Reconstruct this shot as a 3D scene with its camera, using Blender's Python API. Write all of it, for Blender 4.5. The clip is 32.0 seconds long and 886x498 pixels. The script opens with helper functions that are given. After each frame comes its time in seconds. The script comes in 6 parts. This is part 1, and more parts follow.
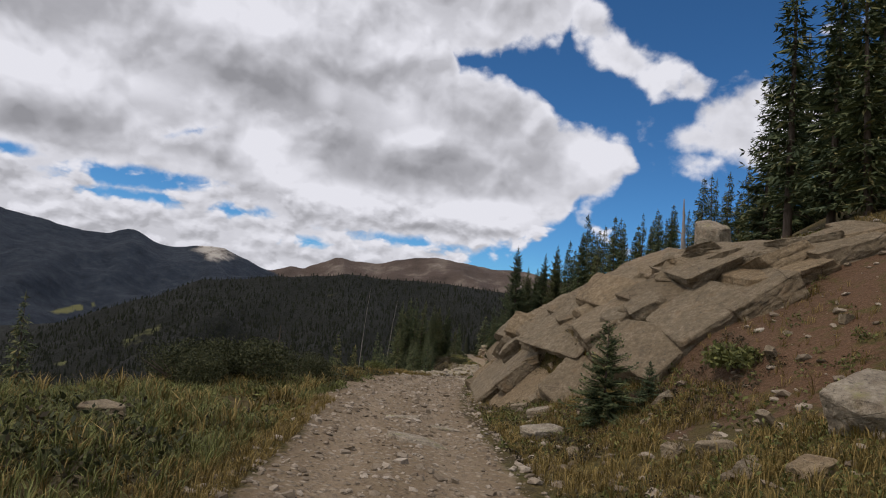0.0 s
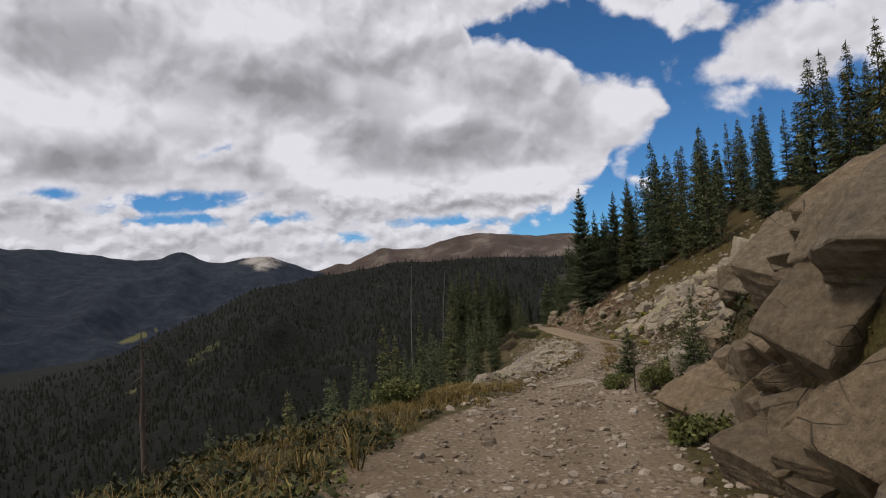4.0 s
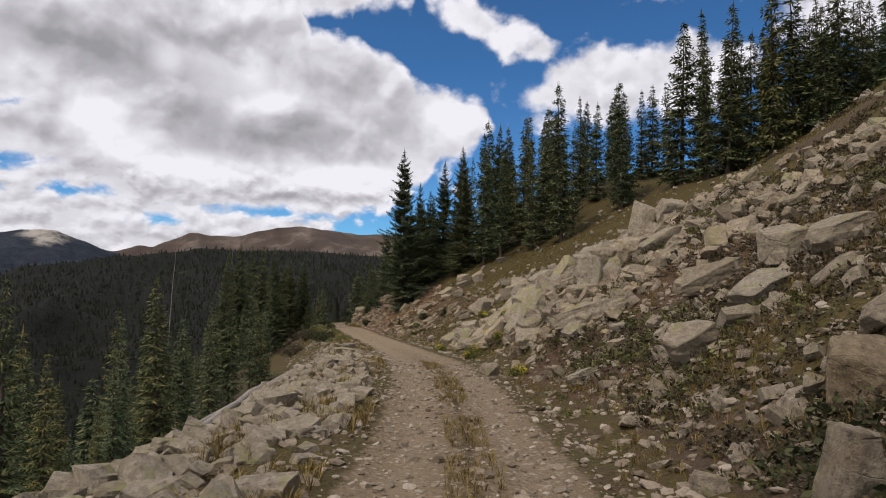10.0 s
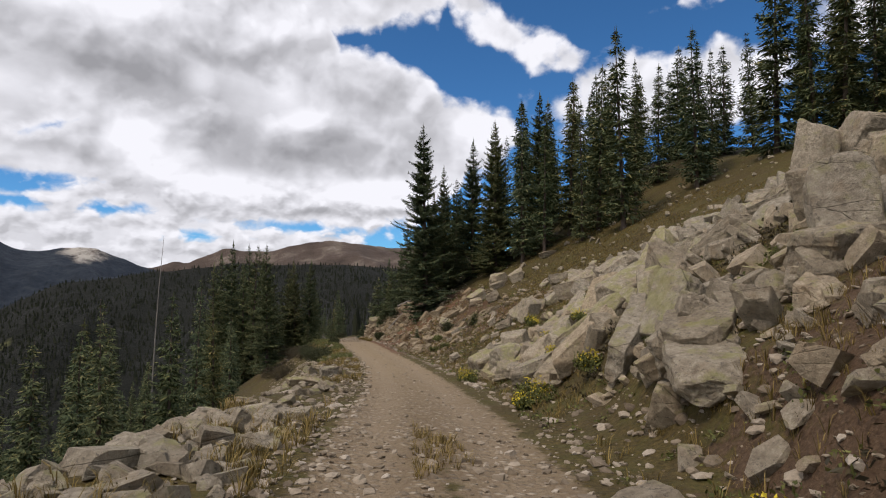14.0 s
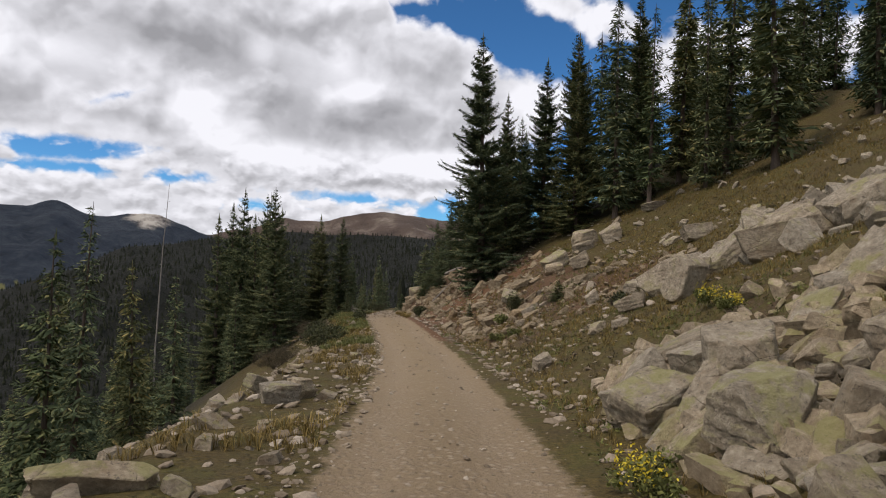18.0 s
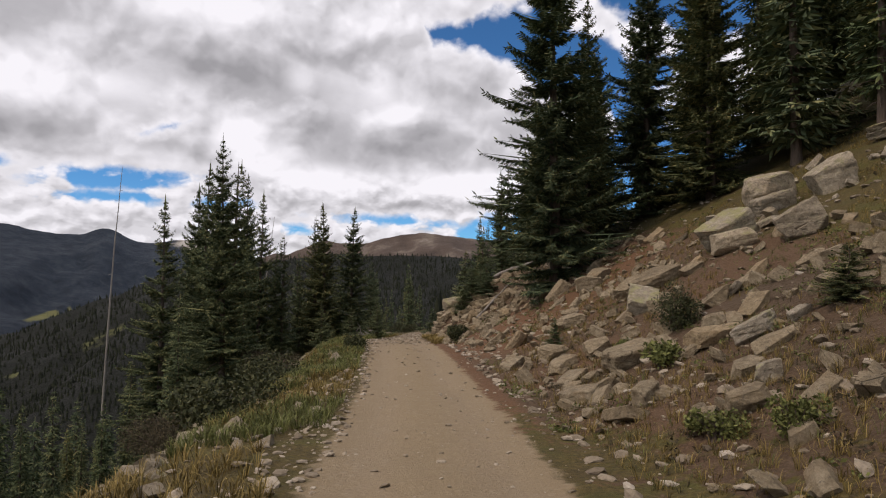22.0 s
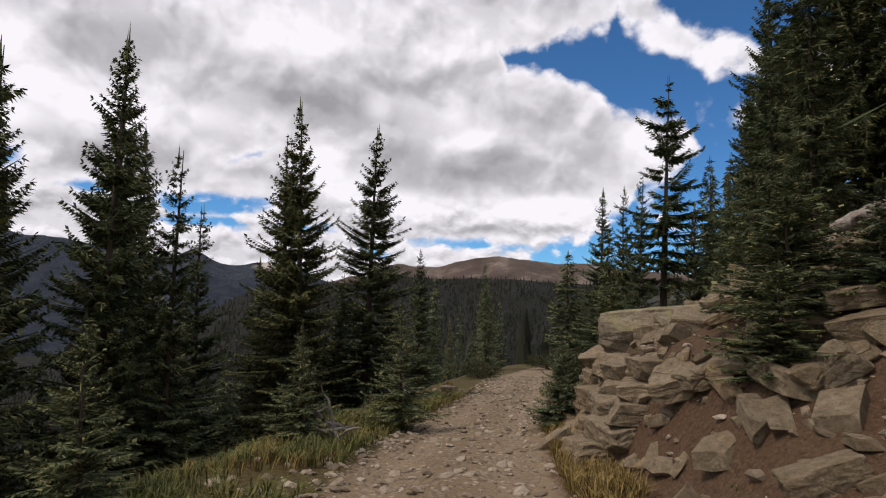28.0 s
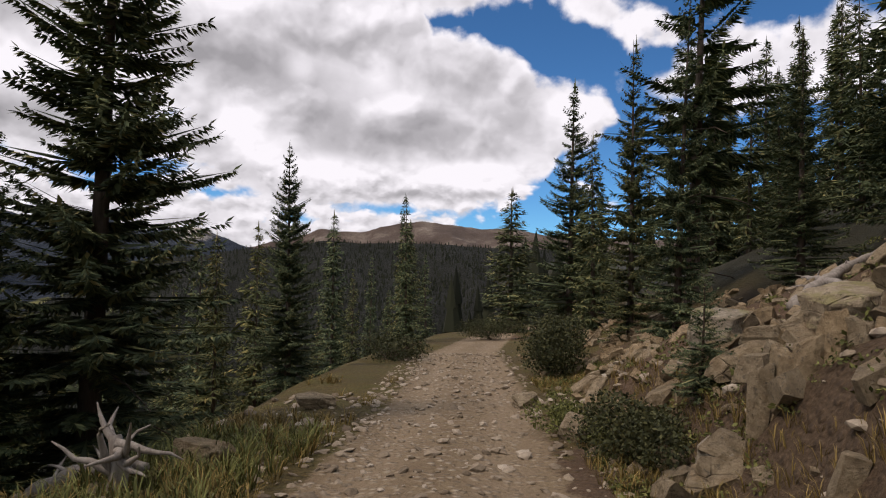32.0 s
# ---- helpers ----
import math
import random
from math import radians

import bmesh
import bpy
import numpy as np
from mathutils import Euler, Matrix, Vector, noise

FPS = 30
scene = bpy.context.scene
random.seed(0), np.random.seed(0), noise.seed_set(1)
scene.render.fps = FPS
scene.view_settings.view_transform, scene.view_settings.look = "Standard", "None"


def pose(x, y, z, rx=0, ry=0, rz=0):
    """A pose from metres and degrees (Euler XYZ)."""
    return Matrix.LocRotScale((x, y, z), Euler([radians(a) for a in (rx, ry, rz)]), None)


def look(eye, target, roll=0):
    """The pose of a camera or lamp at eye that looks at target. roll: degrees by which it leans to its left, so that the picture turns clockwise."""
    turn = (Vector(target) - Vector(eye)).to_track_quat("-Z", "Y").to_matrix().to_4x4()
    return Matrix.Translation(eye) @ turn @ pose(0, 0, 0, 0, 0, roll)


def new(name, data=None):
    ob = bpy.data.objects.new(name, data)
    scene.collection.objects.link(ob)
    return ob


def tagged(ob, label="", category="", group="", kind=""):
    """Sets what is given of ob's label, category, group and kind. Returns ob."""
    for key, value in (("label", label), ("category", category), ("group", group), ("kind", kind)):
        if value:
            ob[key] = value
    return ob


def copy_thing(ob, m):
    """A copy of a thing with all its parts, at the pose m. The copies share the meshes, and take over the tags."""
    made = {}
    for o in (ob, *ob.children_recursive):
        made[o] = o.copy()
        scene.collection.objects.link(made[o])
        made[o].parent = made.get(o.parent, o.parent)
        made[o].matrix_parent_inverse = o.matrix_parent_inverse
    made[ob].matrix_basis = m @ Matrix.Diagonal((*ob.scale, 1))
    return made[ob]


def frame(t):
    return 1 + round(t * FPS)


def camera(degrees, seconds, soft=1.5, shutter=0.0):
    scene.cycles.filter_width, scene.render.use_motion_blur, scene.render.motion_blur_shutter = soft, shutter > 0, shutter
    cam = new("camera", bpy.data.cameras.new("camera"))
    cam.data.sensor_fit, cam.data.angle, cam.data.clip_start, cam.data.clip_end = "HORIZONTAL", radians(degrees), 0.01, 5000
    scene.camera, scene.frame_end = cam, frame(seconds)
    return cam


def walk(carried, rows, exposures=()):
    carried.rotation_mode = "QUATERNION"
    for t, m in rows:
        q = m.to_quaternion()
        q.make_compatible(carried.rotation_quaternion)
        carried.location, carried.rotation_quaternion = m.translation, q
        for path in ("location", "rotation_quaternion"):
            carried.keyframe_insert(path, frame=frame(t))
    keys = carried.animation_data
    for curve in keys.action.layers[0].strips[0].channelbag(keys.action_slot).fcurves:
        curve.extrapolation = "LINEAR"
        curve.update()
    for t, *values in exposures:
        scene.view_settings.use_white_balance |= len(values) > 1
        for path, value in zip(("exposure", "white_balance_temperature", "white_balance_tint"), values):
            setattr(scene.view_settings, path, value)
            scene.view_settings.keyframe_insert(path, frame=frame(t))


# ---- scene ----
cam = camera(70.0, 32.0, soft=1.1)


def heading(eye, yaw, pitch, roll):
    """A camera pose from the way it faces: degrees to the left of +y, upwards, and its lean."""
    a, b = radians(yaw), radians(pitch)
    ahead = Vector((-math.sin(a) * math.cos(b), math.cos(a) * math.cos(b), math.sin(b)))
    return look(eye, Vector(eye) + 2 * ahead, roll)


# seconds, eye, yaw, pitch, roll
PATH = [
    (0, (0.000, 0.000, 1.900), -0.94, 4.68, 5.34),
    (0.5, (-0.000, 2.625, 1.725), 1.39, 3.87, 4.73),
    (1, (-0.068, 5.176, 1.588), 3.77, 4.62, 2.99),
    (1.5, (-0.173, 7.647, 1.466), 5.48, 4.91, 0.57),
    (2, (-0.286, 10.034, 1.327), 7.34, 4.60, -0.67),
    (2.5, (-0.428, 12.330, 1.163), 7.72, 4.16, -1.49),
    (3, (-0.489, 14.517, 1.010), 7.31, 3.39, -2.77),
    (3.5, (-0.522, 16.672, 0.856), 5.24, 2.68, -3.64),
    (5.5, (0.049, 25.279, 0.215), -3.59, 3.23, -4.00),
    (6, (0.361, 27.358, 0.049), -5.39, 4.02, -6.20),
    (6.5, (0.697, 29.371, -0.120), -7.40, 3.22, -5.25),
    (7, (1.084, 31.276, -0.274), -9.10, 3.29, -2.97),
    (7.5, (1.477, 33.028, -0.439), -10.15, 2.82, -2.85),
    (8, (1.836, 34.671, -0.581), -10.80, 2.48, -2.34),
    (8.5, (2.177, 36.276, -0.753), -11.68, 2.33, -1.02),
    (9, (2.513, 37.922, -0.926), -12.27, 2.00, 1.24),
    (9.5, (2.920, 39.585, -1.125), -12.43, 2.10, 0.84),
    (10, (3.309, 41.245, -1.294), -13.20, 2.18, 0.91),
    (10.5, (3.742, 42.908, -1.436), -13.26, 1.83, 1.79),
    (11, (4.226, 44.555, -1.583), -13.08, 3.01, -0.05),
    (11.5, (4.676, 46.167, -1.731), -13.71, 2.62, -0.11),
    (12, (5.072, 47.747, -1.871), -13.31, 2.54, 0.60),
    (12.5, (5.488, 49.323, -2.021), -12.79, 2.91, 0.00),
    (13, (5.888, 50.933, -2.174), -11.97, 2.57, -2.04),
    (13.5, (6.192, 52.558, -2.303), -11.07, 3.01, -0.26),
    (15.5, (7.502, 59.539, -2.558), -9.32, 4.01, 0.31),
    (16, (7.694, 61.178, -2.664), -8.42, 4.50, 1.65),
    (16.5, (7.867, 62.819, -2.785), -7.53, 3.96, 3.15),
    (17, (8.046, 64.496, -2.912), -7.16, 2.64, 1.77),
    (17.5, (8.183, 66.301, -3.053), -6.34, 1.63, 3.50),
    (18, (8.383, 68.190, -3.249), -5.77, 0.80, 1.68),
    (18.5, (8.623, 70.146, -3.444), -4.44, 2.52, 2.30),
    (19, (8.871, 72.193, -3.677), -4.34, 2.11, 0.97),
    (19.5, (9.039, 74.259, -3.862), -4.45, 2.15, 4.47),
    (20, (9.194, 76.329, -4.092), -3.98, 3.18, 1.40),
    (20.5, (9.349, 78.484, -4.249), -3.60, 4.31, 0.57),
    (21, (9.456, 80.751, -4.365), -3.15, 4.64, -0.40),
    (21.5, (9.559, 83.024, -4.488), -2.58, 3.57, 1.01),
    (22, (9.690, 85.239, -4.642), -2.11, 2.57, 0.63),
    (22.5, (9.799, 87.426, -4.811), -1.38, 2.60, -0.23),
    (23, (9.843, 89.649, -4.970), 0.49, 4.79, 1.85),
    (23.5, (9.801, 91.936, -5.103), 0.94, 3.30, 2.77),
    (24, (9.785, 94.257, -5.224), 1.80, 4.90, 2.71),
    (24.5, (9.729, 96.551, -5.371), 2.54, 3.49, 2.69),
    (25, (9.679, 98.769, -5.453), 2.95, 4.10, 2.53),
    (25.5, (9.603, 100.969, -5.525), 4.06, 5.39, 3.08),
    (27.5, (9.166, 109.072, -5.643), 5.01, 5.37, 1.84),
    (28, (9.049, 111.003, -5.755), 4.62, 4.62, 1.30),
    (28.5, (8.918, 112.936, -5.863), 4.71, 4.54, 1.99),
    (29, (8.798, 114.842, -5.977), 4.67, 5.15, -0.56),
    (29.5, (8.688, 116.652, -6.087), 3.62, 4.13, -2.00),
    (30, (8.642, 118.436, -6.183), 2.18, 4.11, -0.55),
    (30.5, (8.696, 120.129, -6.309), 0.95, 4.33, -2.96),
    (31, (8.751, 121.731, -6.475), -0.63, 3.44, 1.15),
    (31.5, (8.955, 123.181, -6.615), -1.70, 3.02, -1.57),
    (32, (9.149, 124.580, -6.776), -2.23, 1.62, 0.96),
]
walk(cam, [(t, heading(e, a, b, c)) for t, e, a, b, c in PATH], [(0, -0.25, 6250, 20), (6, -0.32, 6350, 21), (9, -0.14, 6350, 21), (12, 0.0, 6400, 21), (16, 0.02, 6200, 18), (20, 0.0, 6450, 21), (27, 0.01, 6450, 22), (32, 0.04, 6500, 23)])

# ---- sky and light ----
SUN_EL, SUN_AZ = 58.0, -115.0   # degrees; azimuth clockwise from +y
world = bpy.data.worlds.new("sky")
scene.world = world
world.use_nodes = True


class Nodes:
    """Short spelling for building a node tree."""

    def __init__(self, tree):
        self.t = tree
        tree.nodes.clear()

    def put(self, sock, v):
        if isinstance(v, bpy.types.NodeSocket):
            self.t.links.new(v, sock)
        elif v is not None:
            sock.default_value = v

    def math(self, op, a, b=None, c=None, clamp=False):
        n = self.t.nodes.new("ShaderNodeMath")
        n.operation, n.use_clamp = op, clamp
        for s, v in zip(n.inputs, (a, b, c)):
            self.put(s, v)
        return n.outputs[0]

    def vmath(self, op, a, b=None):
        n = self.t.nodes.new("ShaderNodeVectorMath")
        n.operation = op
        self.put(n.inputs[0], a)
        if b is not None:
            self.put(n.inputs[3] if op == "SCALE" else n.inputs[1], b)
        return n.outputs[0]

    def noise(self, vec, scale, detail=4.0, rough=0.55, dist=0.0, out="Fac"):
        n = self.t.nodes.new("ShaderNodeTexNoise")
        for k, v in (("Vector", vec), ("Scale", scale), ("Detail", detail), ("Roughness", rough), ("Distortion", dist)):
            self.put(n.inputs[k], v)
        return n.outputs[out]

    def ramp(self, fac, *stops):
        n = self.t.nodes.new("ShaderNodeValToRGB")
        e = n.color_ramp.elements
        while len(e) < len(stops):
            e.new(0.5)
        for el, (p, c) in zip(e, stops):
            el.position = p
            el.color = (*c, 1) if isinstance(c, tuple) else (c, c, c, 1)
        self.put(n.inputs[0], fac)
        return n.outputs[0]

    def mix(self, fac, a, b, blend="MIX"):
        n = self.t.nodes.new("ShaderNodeMix")
        n.data_type, n.blend_type = "RGBA", blend
        self.put(n.inputs[0], fac)
        for s, v in ((n.inputs[6], a), (n.inputs[7], b)):
            self.put(s, (*v, 1) if isinstance(v, tuple) else v)
        return n.outputs[2]

    def span(self, v, a, b, c=0.0, d=1.0, smooth=False):
        n = self.t.nodes.new("ShaderNodeMapRange")
        n.interpolation_type = "SMOOTHSTEP" if smooth else "LINEAR"
        for s, x in zip(n.inputs, (v, a, b, c, d)):
            self.put(s, x)
        return n.outputs[0]


def build_sky():
    n = Nodes(world.node_tree)
    way = n.t.nodes.new("ShaderNodeTexCoord").outputs["Generated"]
    sep = n.t.nodes.new("ShaderNodeSeparateXYZ")
    n.put(sep.inputs[0], way)
    x, y, z = sep.outputs
    az = n.math("MULTIPLY", n.math("ARCTAN2", x, y), 57.2958)
    el = n.math("MULTIPLY", n.math("ARCSINE", n.math("MINIMUM", n.math("MAXIMUM", z, -1.0), 1.0)), 57.2958)
    # a cloud deck seen in perspective, for the sky behind
    up = n.math("ADD", n.math("MAXIMUM", z, 0.0), 0.10)
    flat = n.t.nodes.new("ShaderNodeCombineXYZ")
    n.put(flat.inputs[0], n.math("DIVIDE", x, up))
    n.put(flat.inputs[1], n.math("DIVIDE", y, up))
    deck = flat.outputs[0]

    def plane(stretch, du=0.0, dv=0.0):
        """Degrees of azimuth and height as a flat picture; stretch flattens what is drawn on it."""
        p = n.t.nodes.new("ShaderNodeCombineXYZ")
        n.put(p.inputs[0], n.math("ADD", az, du))
        n.put(p.inputs[1], n.math("MULTIPLY", n.math("ADD", el, dv), stretch))
        return p.outputs[0]

    def billow(stretch, scale, detail, du=0.0, dv=0.0):
        """Heaped round lumps, from 0 between them to 1 on their crowns."""
        p = plane(stretch, du, dv)
        wobble = n.vmath("SCALE", n.noise(p, scale * 0.9, 3, 0.55, 0.0, "Color"), 0.9 / scale)
        v = n.t.nodes.new("ShaderNodeTexVoronoi")
        v.feature, v.voronoi_dimensions = "SMOOTH_F1", "2D"
        n.put(v.inputs["Vector"], n.vmath("ADD", p, wobble))
        for k, q in (("Scale", scale), ("Detail", detail), ("Roughness", 0.42), ("Lacunarity", 2.2), ("Smoothness", 1.0)):
            v.inputs[k].default_value = q
        return n.span(v.outputs["Distance"], 0.1, 0.75, 1.0, 0.0)

    def most(*v):
        out = v[0]
        for w in v[1:]:
            out = n.math("MAXIMUM", out, w)
        return out

    big = n.noise(plane(1.25), 0.09, 4, 0.55, 0.4)
    near_lumps, near_shift = billow(1.15, 0.19, 2.6), billow(1.15, 0.19, 2.6, -0.6, 1.1)
    low_lumps, low_shift = billow(1.6, 0.42, 2.2), billow(1.6, 0.42, 2.2, -0.25, 0.5)
    far = n.span(n.math("ADD", el, n.math("MULTIPLY", big, 2.0)), 8.2, 11.0, 1.0, 0.0, True)

    def blend(a, b, f):
        return n.math("ADD", n.math("MULTIPLY", a, n.math("SUBTRACT", 1.0, f)), n.math("MULTIPLY", b, f))

    lumps, shift = blend(near_lumps, low_lumps, far), blend(near_shift, low_shift, far)
    wisps = n.noise(plane(1.15), 0.5, 7, 0.55, 0.1)
    warp_az = n.math("ADD", az, n.math("MULTIPLY", n.math("SUBTRACT", big, 0.5), 2.0))

    def profile(*stops):
        """A height in degrees for each azimuth from -60 to 60."""
        return n.math("MULTIPLY", n.ramp(n.span(warp_az, -60.0, 60.0), *[((a + 60) / 120, e / 40) for a, e in stops]), 40.0)

    def inside(a, e, ra, re, turn=0.0):
        """Degrees inside an ellipse round a direction; below 0 outside it."""
        u, v = n.math("SUBTRACT", az, a), n.math("SUBTRACT", el, e)
        c, s = math.cos(radians(turn)), math.sin(radians(turn))
        p = n.math("DIVIDE", n.math("ADD", n.math("MULTIPLY", u, c), n.math("MULTIPLY", v, s)), ra)
        q = n.math("DIVIDE", n.math("SUBTRACT", n.math("MULTIPLY", v, c), n.math("MULTIPLY", u, s)), re)
        d = n.math("SQRT", n.math("ADD", n.math("MULTIPLY", p, p), n.math("MULTIPLY", q, q)))
        return n.math("MULTIPLY", n.math("SUBTRACT", 1.0, d), min(ra, re))

    wide = n.math("MULTIPLY", n.math("SUBTRACT", n.noise(plane(1.2), 0.25, 4, 0.55), 0.5), 1.6)

    def soft(a, e, ra, re, turn=0.0, much=1.0):
        d = n.math("ADD", n.math("DIVIDE", inside(a, e, ra, re, turn), min(ra, re)), n.math("MULTIPLY", wide, 0.3))
        return n.math("MULTIPLY", n.span(d, -0.95, 0.95, 0.0, 1.0, True), much)

    # the heap of cloud over the valley, its tip to the right, and the sheet above it
    heap_top = profile((-60, 40), (-6, 40), (0.8, 21.5), (4.2, 20.5), (8.3, 19.4), (10.2, 17.0), (14.8, 16.4), (16.8, 15.2), (18.2, 12.6), (19, 8.0), (60, 5.0))
    heap_low = profile((-60, 0), (-4, 0.0), (6.5, 4.9), (9.5, 6.0), (11.5, 7.6), (12.6, 9.4), (15, 10.4), (17, 11.6), (19, 14), (60, 20))
    heap = n.math("MINIMUM", n.math("SUBTRACT", heap_top, el), n.math("SUBTRACT", el, heap_low))
    upper_low = profile((-60, 15), (-1, 20.5), (1.5, 21.2), (4.5, 21.9), (8, 22.3), (10, 23.2), (12, 26), (14, 32), (15, 40), (60, 40))
    upper = n.math("SUBTRACT", el, upper_low)
    tail = most(inside(17.0, 21.8, 6.8, 1.9, -27), inside(12.0, 25.4, 5.0, 1.9, -40), inside(21.8, 19.4, 1.8, 1.0), inside(31.2, 23.1, 2.0, 0.5, 10), inside(40.5, 22.6, 3.0, 1.2))
    right = most(inside(27.2, 16.4, 5.6, 3.6), inside(22.8, 15.6, 3.9, 1.7), inside(22.4, 13.5, 2.8, 1.1), inside(33.5, 16.6, 6.5, 3.2), inside(14.0, 7.6, 1.6, 0.5, -30), inside(47, 20, 7, 2.5))
    loose = n.math("MULTIPLY", n.math("SUBTRACT", n.noise(deck, 0.9, 6, 0.55), 0.46), 20.0)
    loose = n.math("MINIMUM", loose, n.math("SUBTRACT", n.math("ABSOLUTE", az), 50.0))
    hole = most(inside(-25.3, 7.7, 5.0, 0.9, 3), inside(-25.5, 6.2, 3.8, 0.45), inside(-41.3, 9.5, 2.4, 0.7, 14), inside(-34.9, 8.4, 2.0, 0.35), inside(-17.4, 6.0, 2.0, 0.5),
                inside(-1.2, 5.0, 4.2, 0.42, -2), inside(7.2, 4.7, 3.0, 0.6, 6), inside(-21.6, 12.2, 0.8, 0.10, 20), inside(-11, 4.0, 2.2, 0.3))
    depth = most(heap, upper, tail, n.math("ADD", right, 0.2), loose)
    depth = n.math("MINIMUM", depth, n.math("SUBTRACT", 0.7, n.math("MULTIPLY", n.math("ADD", hole, n.math("MULTIPLY", wide, 0.9)), 1.7)))
    ruffle = n.math("ADD", n.math("MULTIPLY", n.math("SUBTRACT", lumps, 0.5), 1.5), n.math("ADD", n.math("MULTIPLY", wide, 0.9), n.math("MULTIPLY", n.math("SUBTRACT", wisps, 0.5), 2.2)))
    edge = n.math("ADD", depth, ruffle)
    fac = n.span(edge, -0.45, 0.75, 0.0, 1.0, True)
    # grey where the cloud is thick and seen from below, white at its rims and crowns
    body = most(soft(-31, 10.9, 9.5, 1.7, 5), soft(-33, 19.4, 8, 2.4, 14, 0.85), soft(-16, 16.8, 8.5, 2.8, -14), soft(-9, 13.2, 6, 1.9, -20, 0.9), soft(-2, 11.6, 9.5, 1.9, 0), soft(3.5, 17.2, 6, 1.8, -6, 0.7),
                soft(9.5, 13.0, 5, 1.7, 0, 0.8), soft(-20, 10.7, 2.8, 0.8, 0, 0.8), soft(-17.6, 8.0, 4, 0.6, 0, 0.6), soft(1, 6.5, 9, 0.5, 0, 0.5), soft(-8.5, 19.2, 7, 1.8, 0, 0.6), soft(-38, 22.5, 9, 2.2, 0, 0.5),
                soft(-33, 6.9, 6, 0.7, 0, 0.5), soft(-12, 6.3, 4, 0.45, 0, 0.4), soft(-50, 14, 8, 5, 0, 0.6), soft(2, 26, 10, 2.0, 0, 0.35), soft(27.5, 14.4, 5, 1.1, 0, 0.3))
    pale = most(soft(-40.5, 18.0, 2.4, 1.8), soft(-36.8, 15.6, 5.5, 1.4, -8), soft(-41.5, 13.4, 3, 1.2), soft(-15.8, 11.6, 1.8, 1.7, 30), soft(-26.4, 11.5, 2.0, 0.9, 30, 0.8), soft(14.4, 13.9, 2.6, 2.2), soft(-10.8, 16.9, 0.9, 1.0, 0, 0.7),
                soft(-2.5, 14.3, 1.5, 0.9, 0, 0.7), soft(-21, 22.4, 5, 1.6, 0, 0.7), soft(-10, 8.5, 4, 1.0), soft(4.5, 8.2, 5, 1.0), soft(-4, 17.4, 1.2, 1.6, 20, 0.6), soft(-28, 15.0, 3.5, 0.8, 0, 0.5))
    rim = n.span(edge, 0.2, 2.0, 0.0, 1.0, True)
    grey = n.math("ADD", n.math("MULTIPLY", body, 0.62), n.span(big, 0.35, 0.68, 0.04, 0.22))
    grey = n.math("MULTIPLY", n.math("SUBTRACT", grey, n.math("MULTIPLY", pale, 0.55)), rim)
    relief = n.span(n.math("SUBTRACT", shift, lumps), -0.5, 0.5, -0.27, 0.27)
    fine = n.span(n.noise(plane(1.5), 0.8, 6, 0.6), 0.3, 0.7, -0.03, 0.03)
    tone = n.math("ADD", grey, n.math("ADD", n.math("ADD", relief, fine), n.math("ADD", 0.08, n.math("MULTIPLY", far, 0.10))), clamp=True)
    cloud = n.ramp(tone, (0.0, (0.90, 0.93, 0.915)), (0.25, (0.735, 0.760, 0.75)), (0.6, (0.51, 0.527, 0.52)), (1.0, (0.33, 0.341, 0.338)))
    sky = n.t.nodes.new("ShaderNodeTexSky")
    sky.sky_type, sky.sun_disc = "NISHITA", False
    sky.sun_elevation, sky.sun_rotation = radians(SUN_EL), radians(SUN_AZ)
    sky.altitude = 3400
    blue = n.t.nodes.new("ShaderNodeBackground")
    n.put(blue.inputs[0], n.mix(1.0, sky.outputs[0], (0.40, 0.86, 1.08), "MULTIPLY"))
    blue.inputs[1].default_value = 0.105
    white = n.t.nodes.new("ShaderNodeBackground")
    n.put(white.inputs[0], cloud)
    white.inputs[1].default_value = 1.0
    both = n.t.nodes.new("ShaderNodeMixShader")
    n.put(both.inputs[0], fac)
    n.put(both.inputs[1], blue.outputs[0])
    n.put(both.inputs[2], white.outputs[0])
    out = n.t.nodes.new("ShaderNodeOutputWorld")
    n.put(out.inputs[0], both.outputs[0])


build_sky()
sun = new("sun", bpy.data.lights.new("sun", "SUN"))
sun.data.energy, sun.data.angle, sun.data.color = 1.7, radians(10), (1.0, 0.86, 0.66)
_d = Vector((math.sin(radians(SUN_AZ)) * math.cos(radians(SUN_EL)), math.cos(radians(SUN_AZ)) * math.cos(radians(SUN_EL)), math.sin(radians(SUN_EL))))
sun.matrix_world = look(_d * 300, (0, 0, 0))
scene.view_settings.exposure = 0.0

# ---- the lie of the land ----
ROAD_Y = [-400, -40, 0, 10, 16.7, 25.3, 31.3, 37.9, 44.6, 50.9, 59.5, 64.5, 72.2, 80.8, 89.7, 98.8, 109.3, 118.3, 124.8, 130, 135, 150, 170, 200, 400, 6000]
ROAD_X = [-10, 0.3, 0.1, -0.15, -0.35, 0.2, 1.2, 2.65, 4.35, 6.0, 7.6, 8.15, 9.0, 9.6, 9.95, 9.8, 9.25, 8.5, 8.8, 9.25, 9.9, 11.1, 15.0, 30, 90, 90]
ROAD_Z = [25, 2.8, 0.25, -0.35, -0.8, -1.43, -1.92, -2.58, -3.23, -3.82, -4.21, -4.56, -5.33, -6.01, -6.62, -7.1, -7.36, -7.86, -8.46, -8.85, -9.2, -10.2, -11.4, -13, -24, -24]


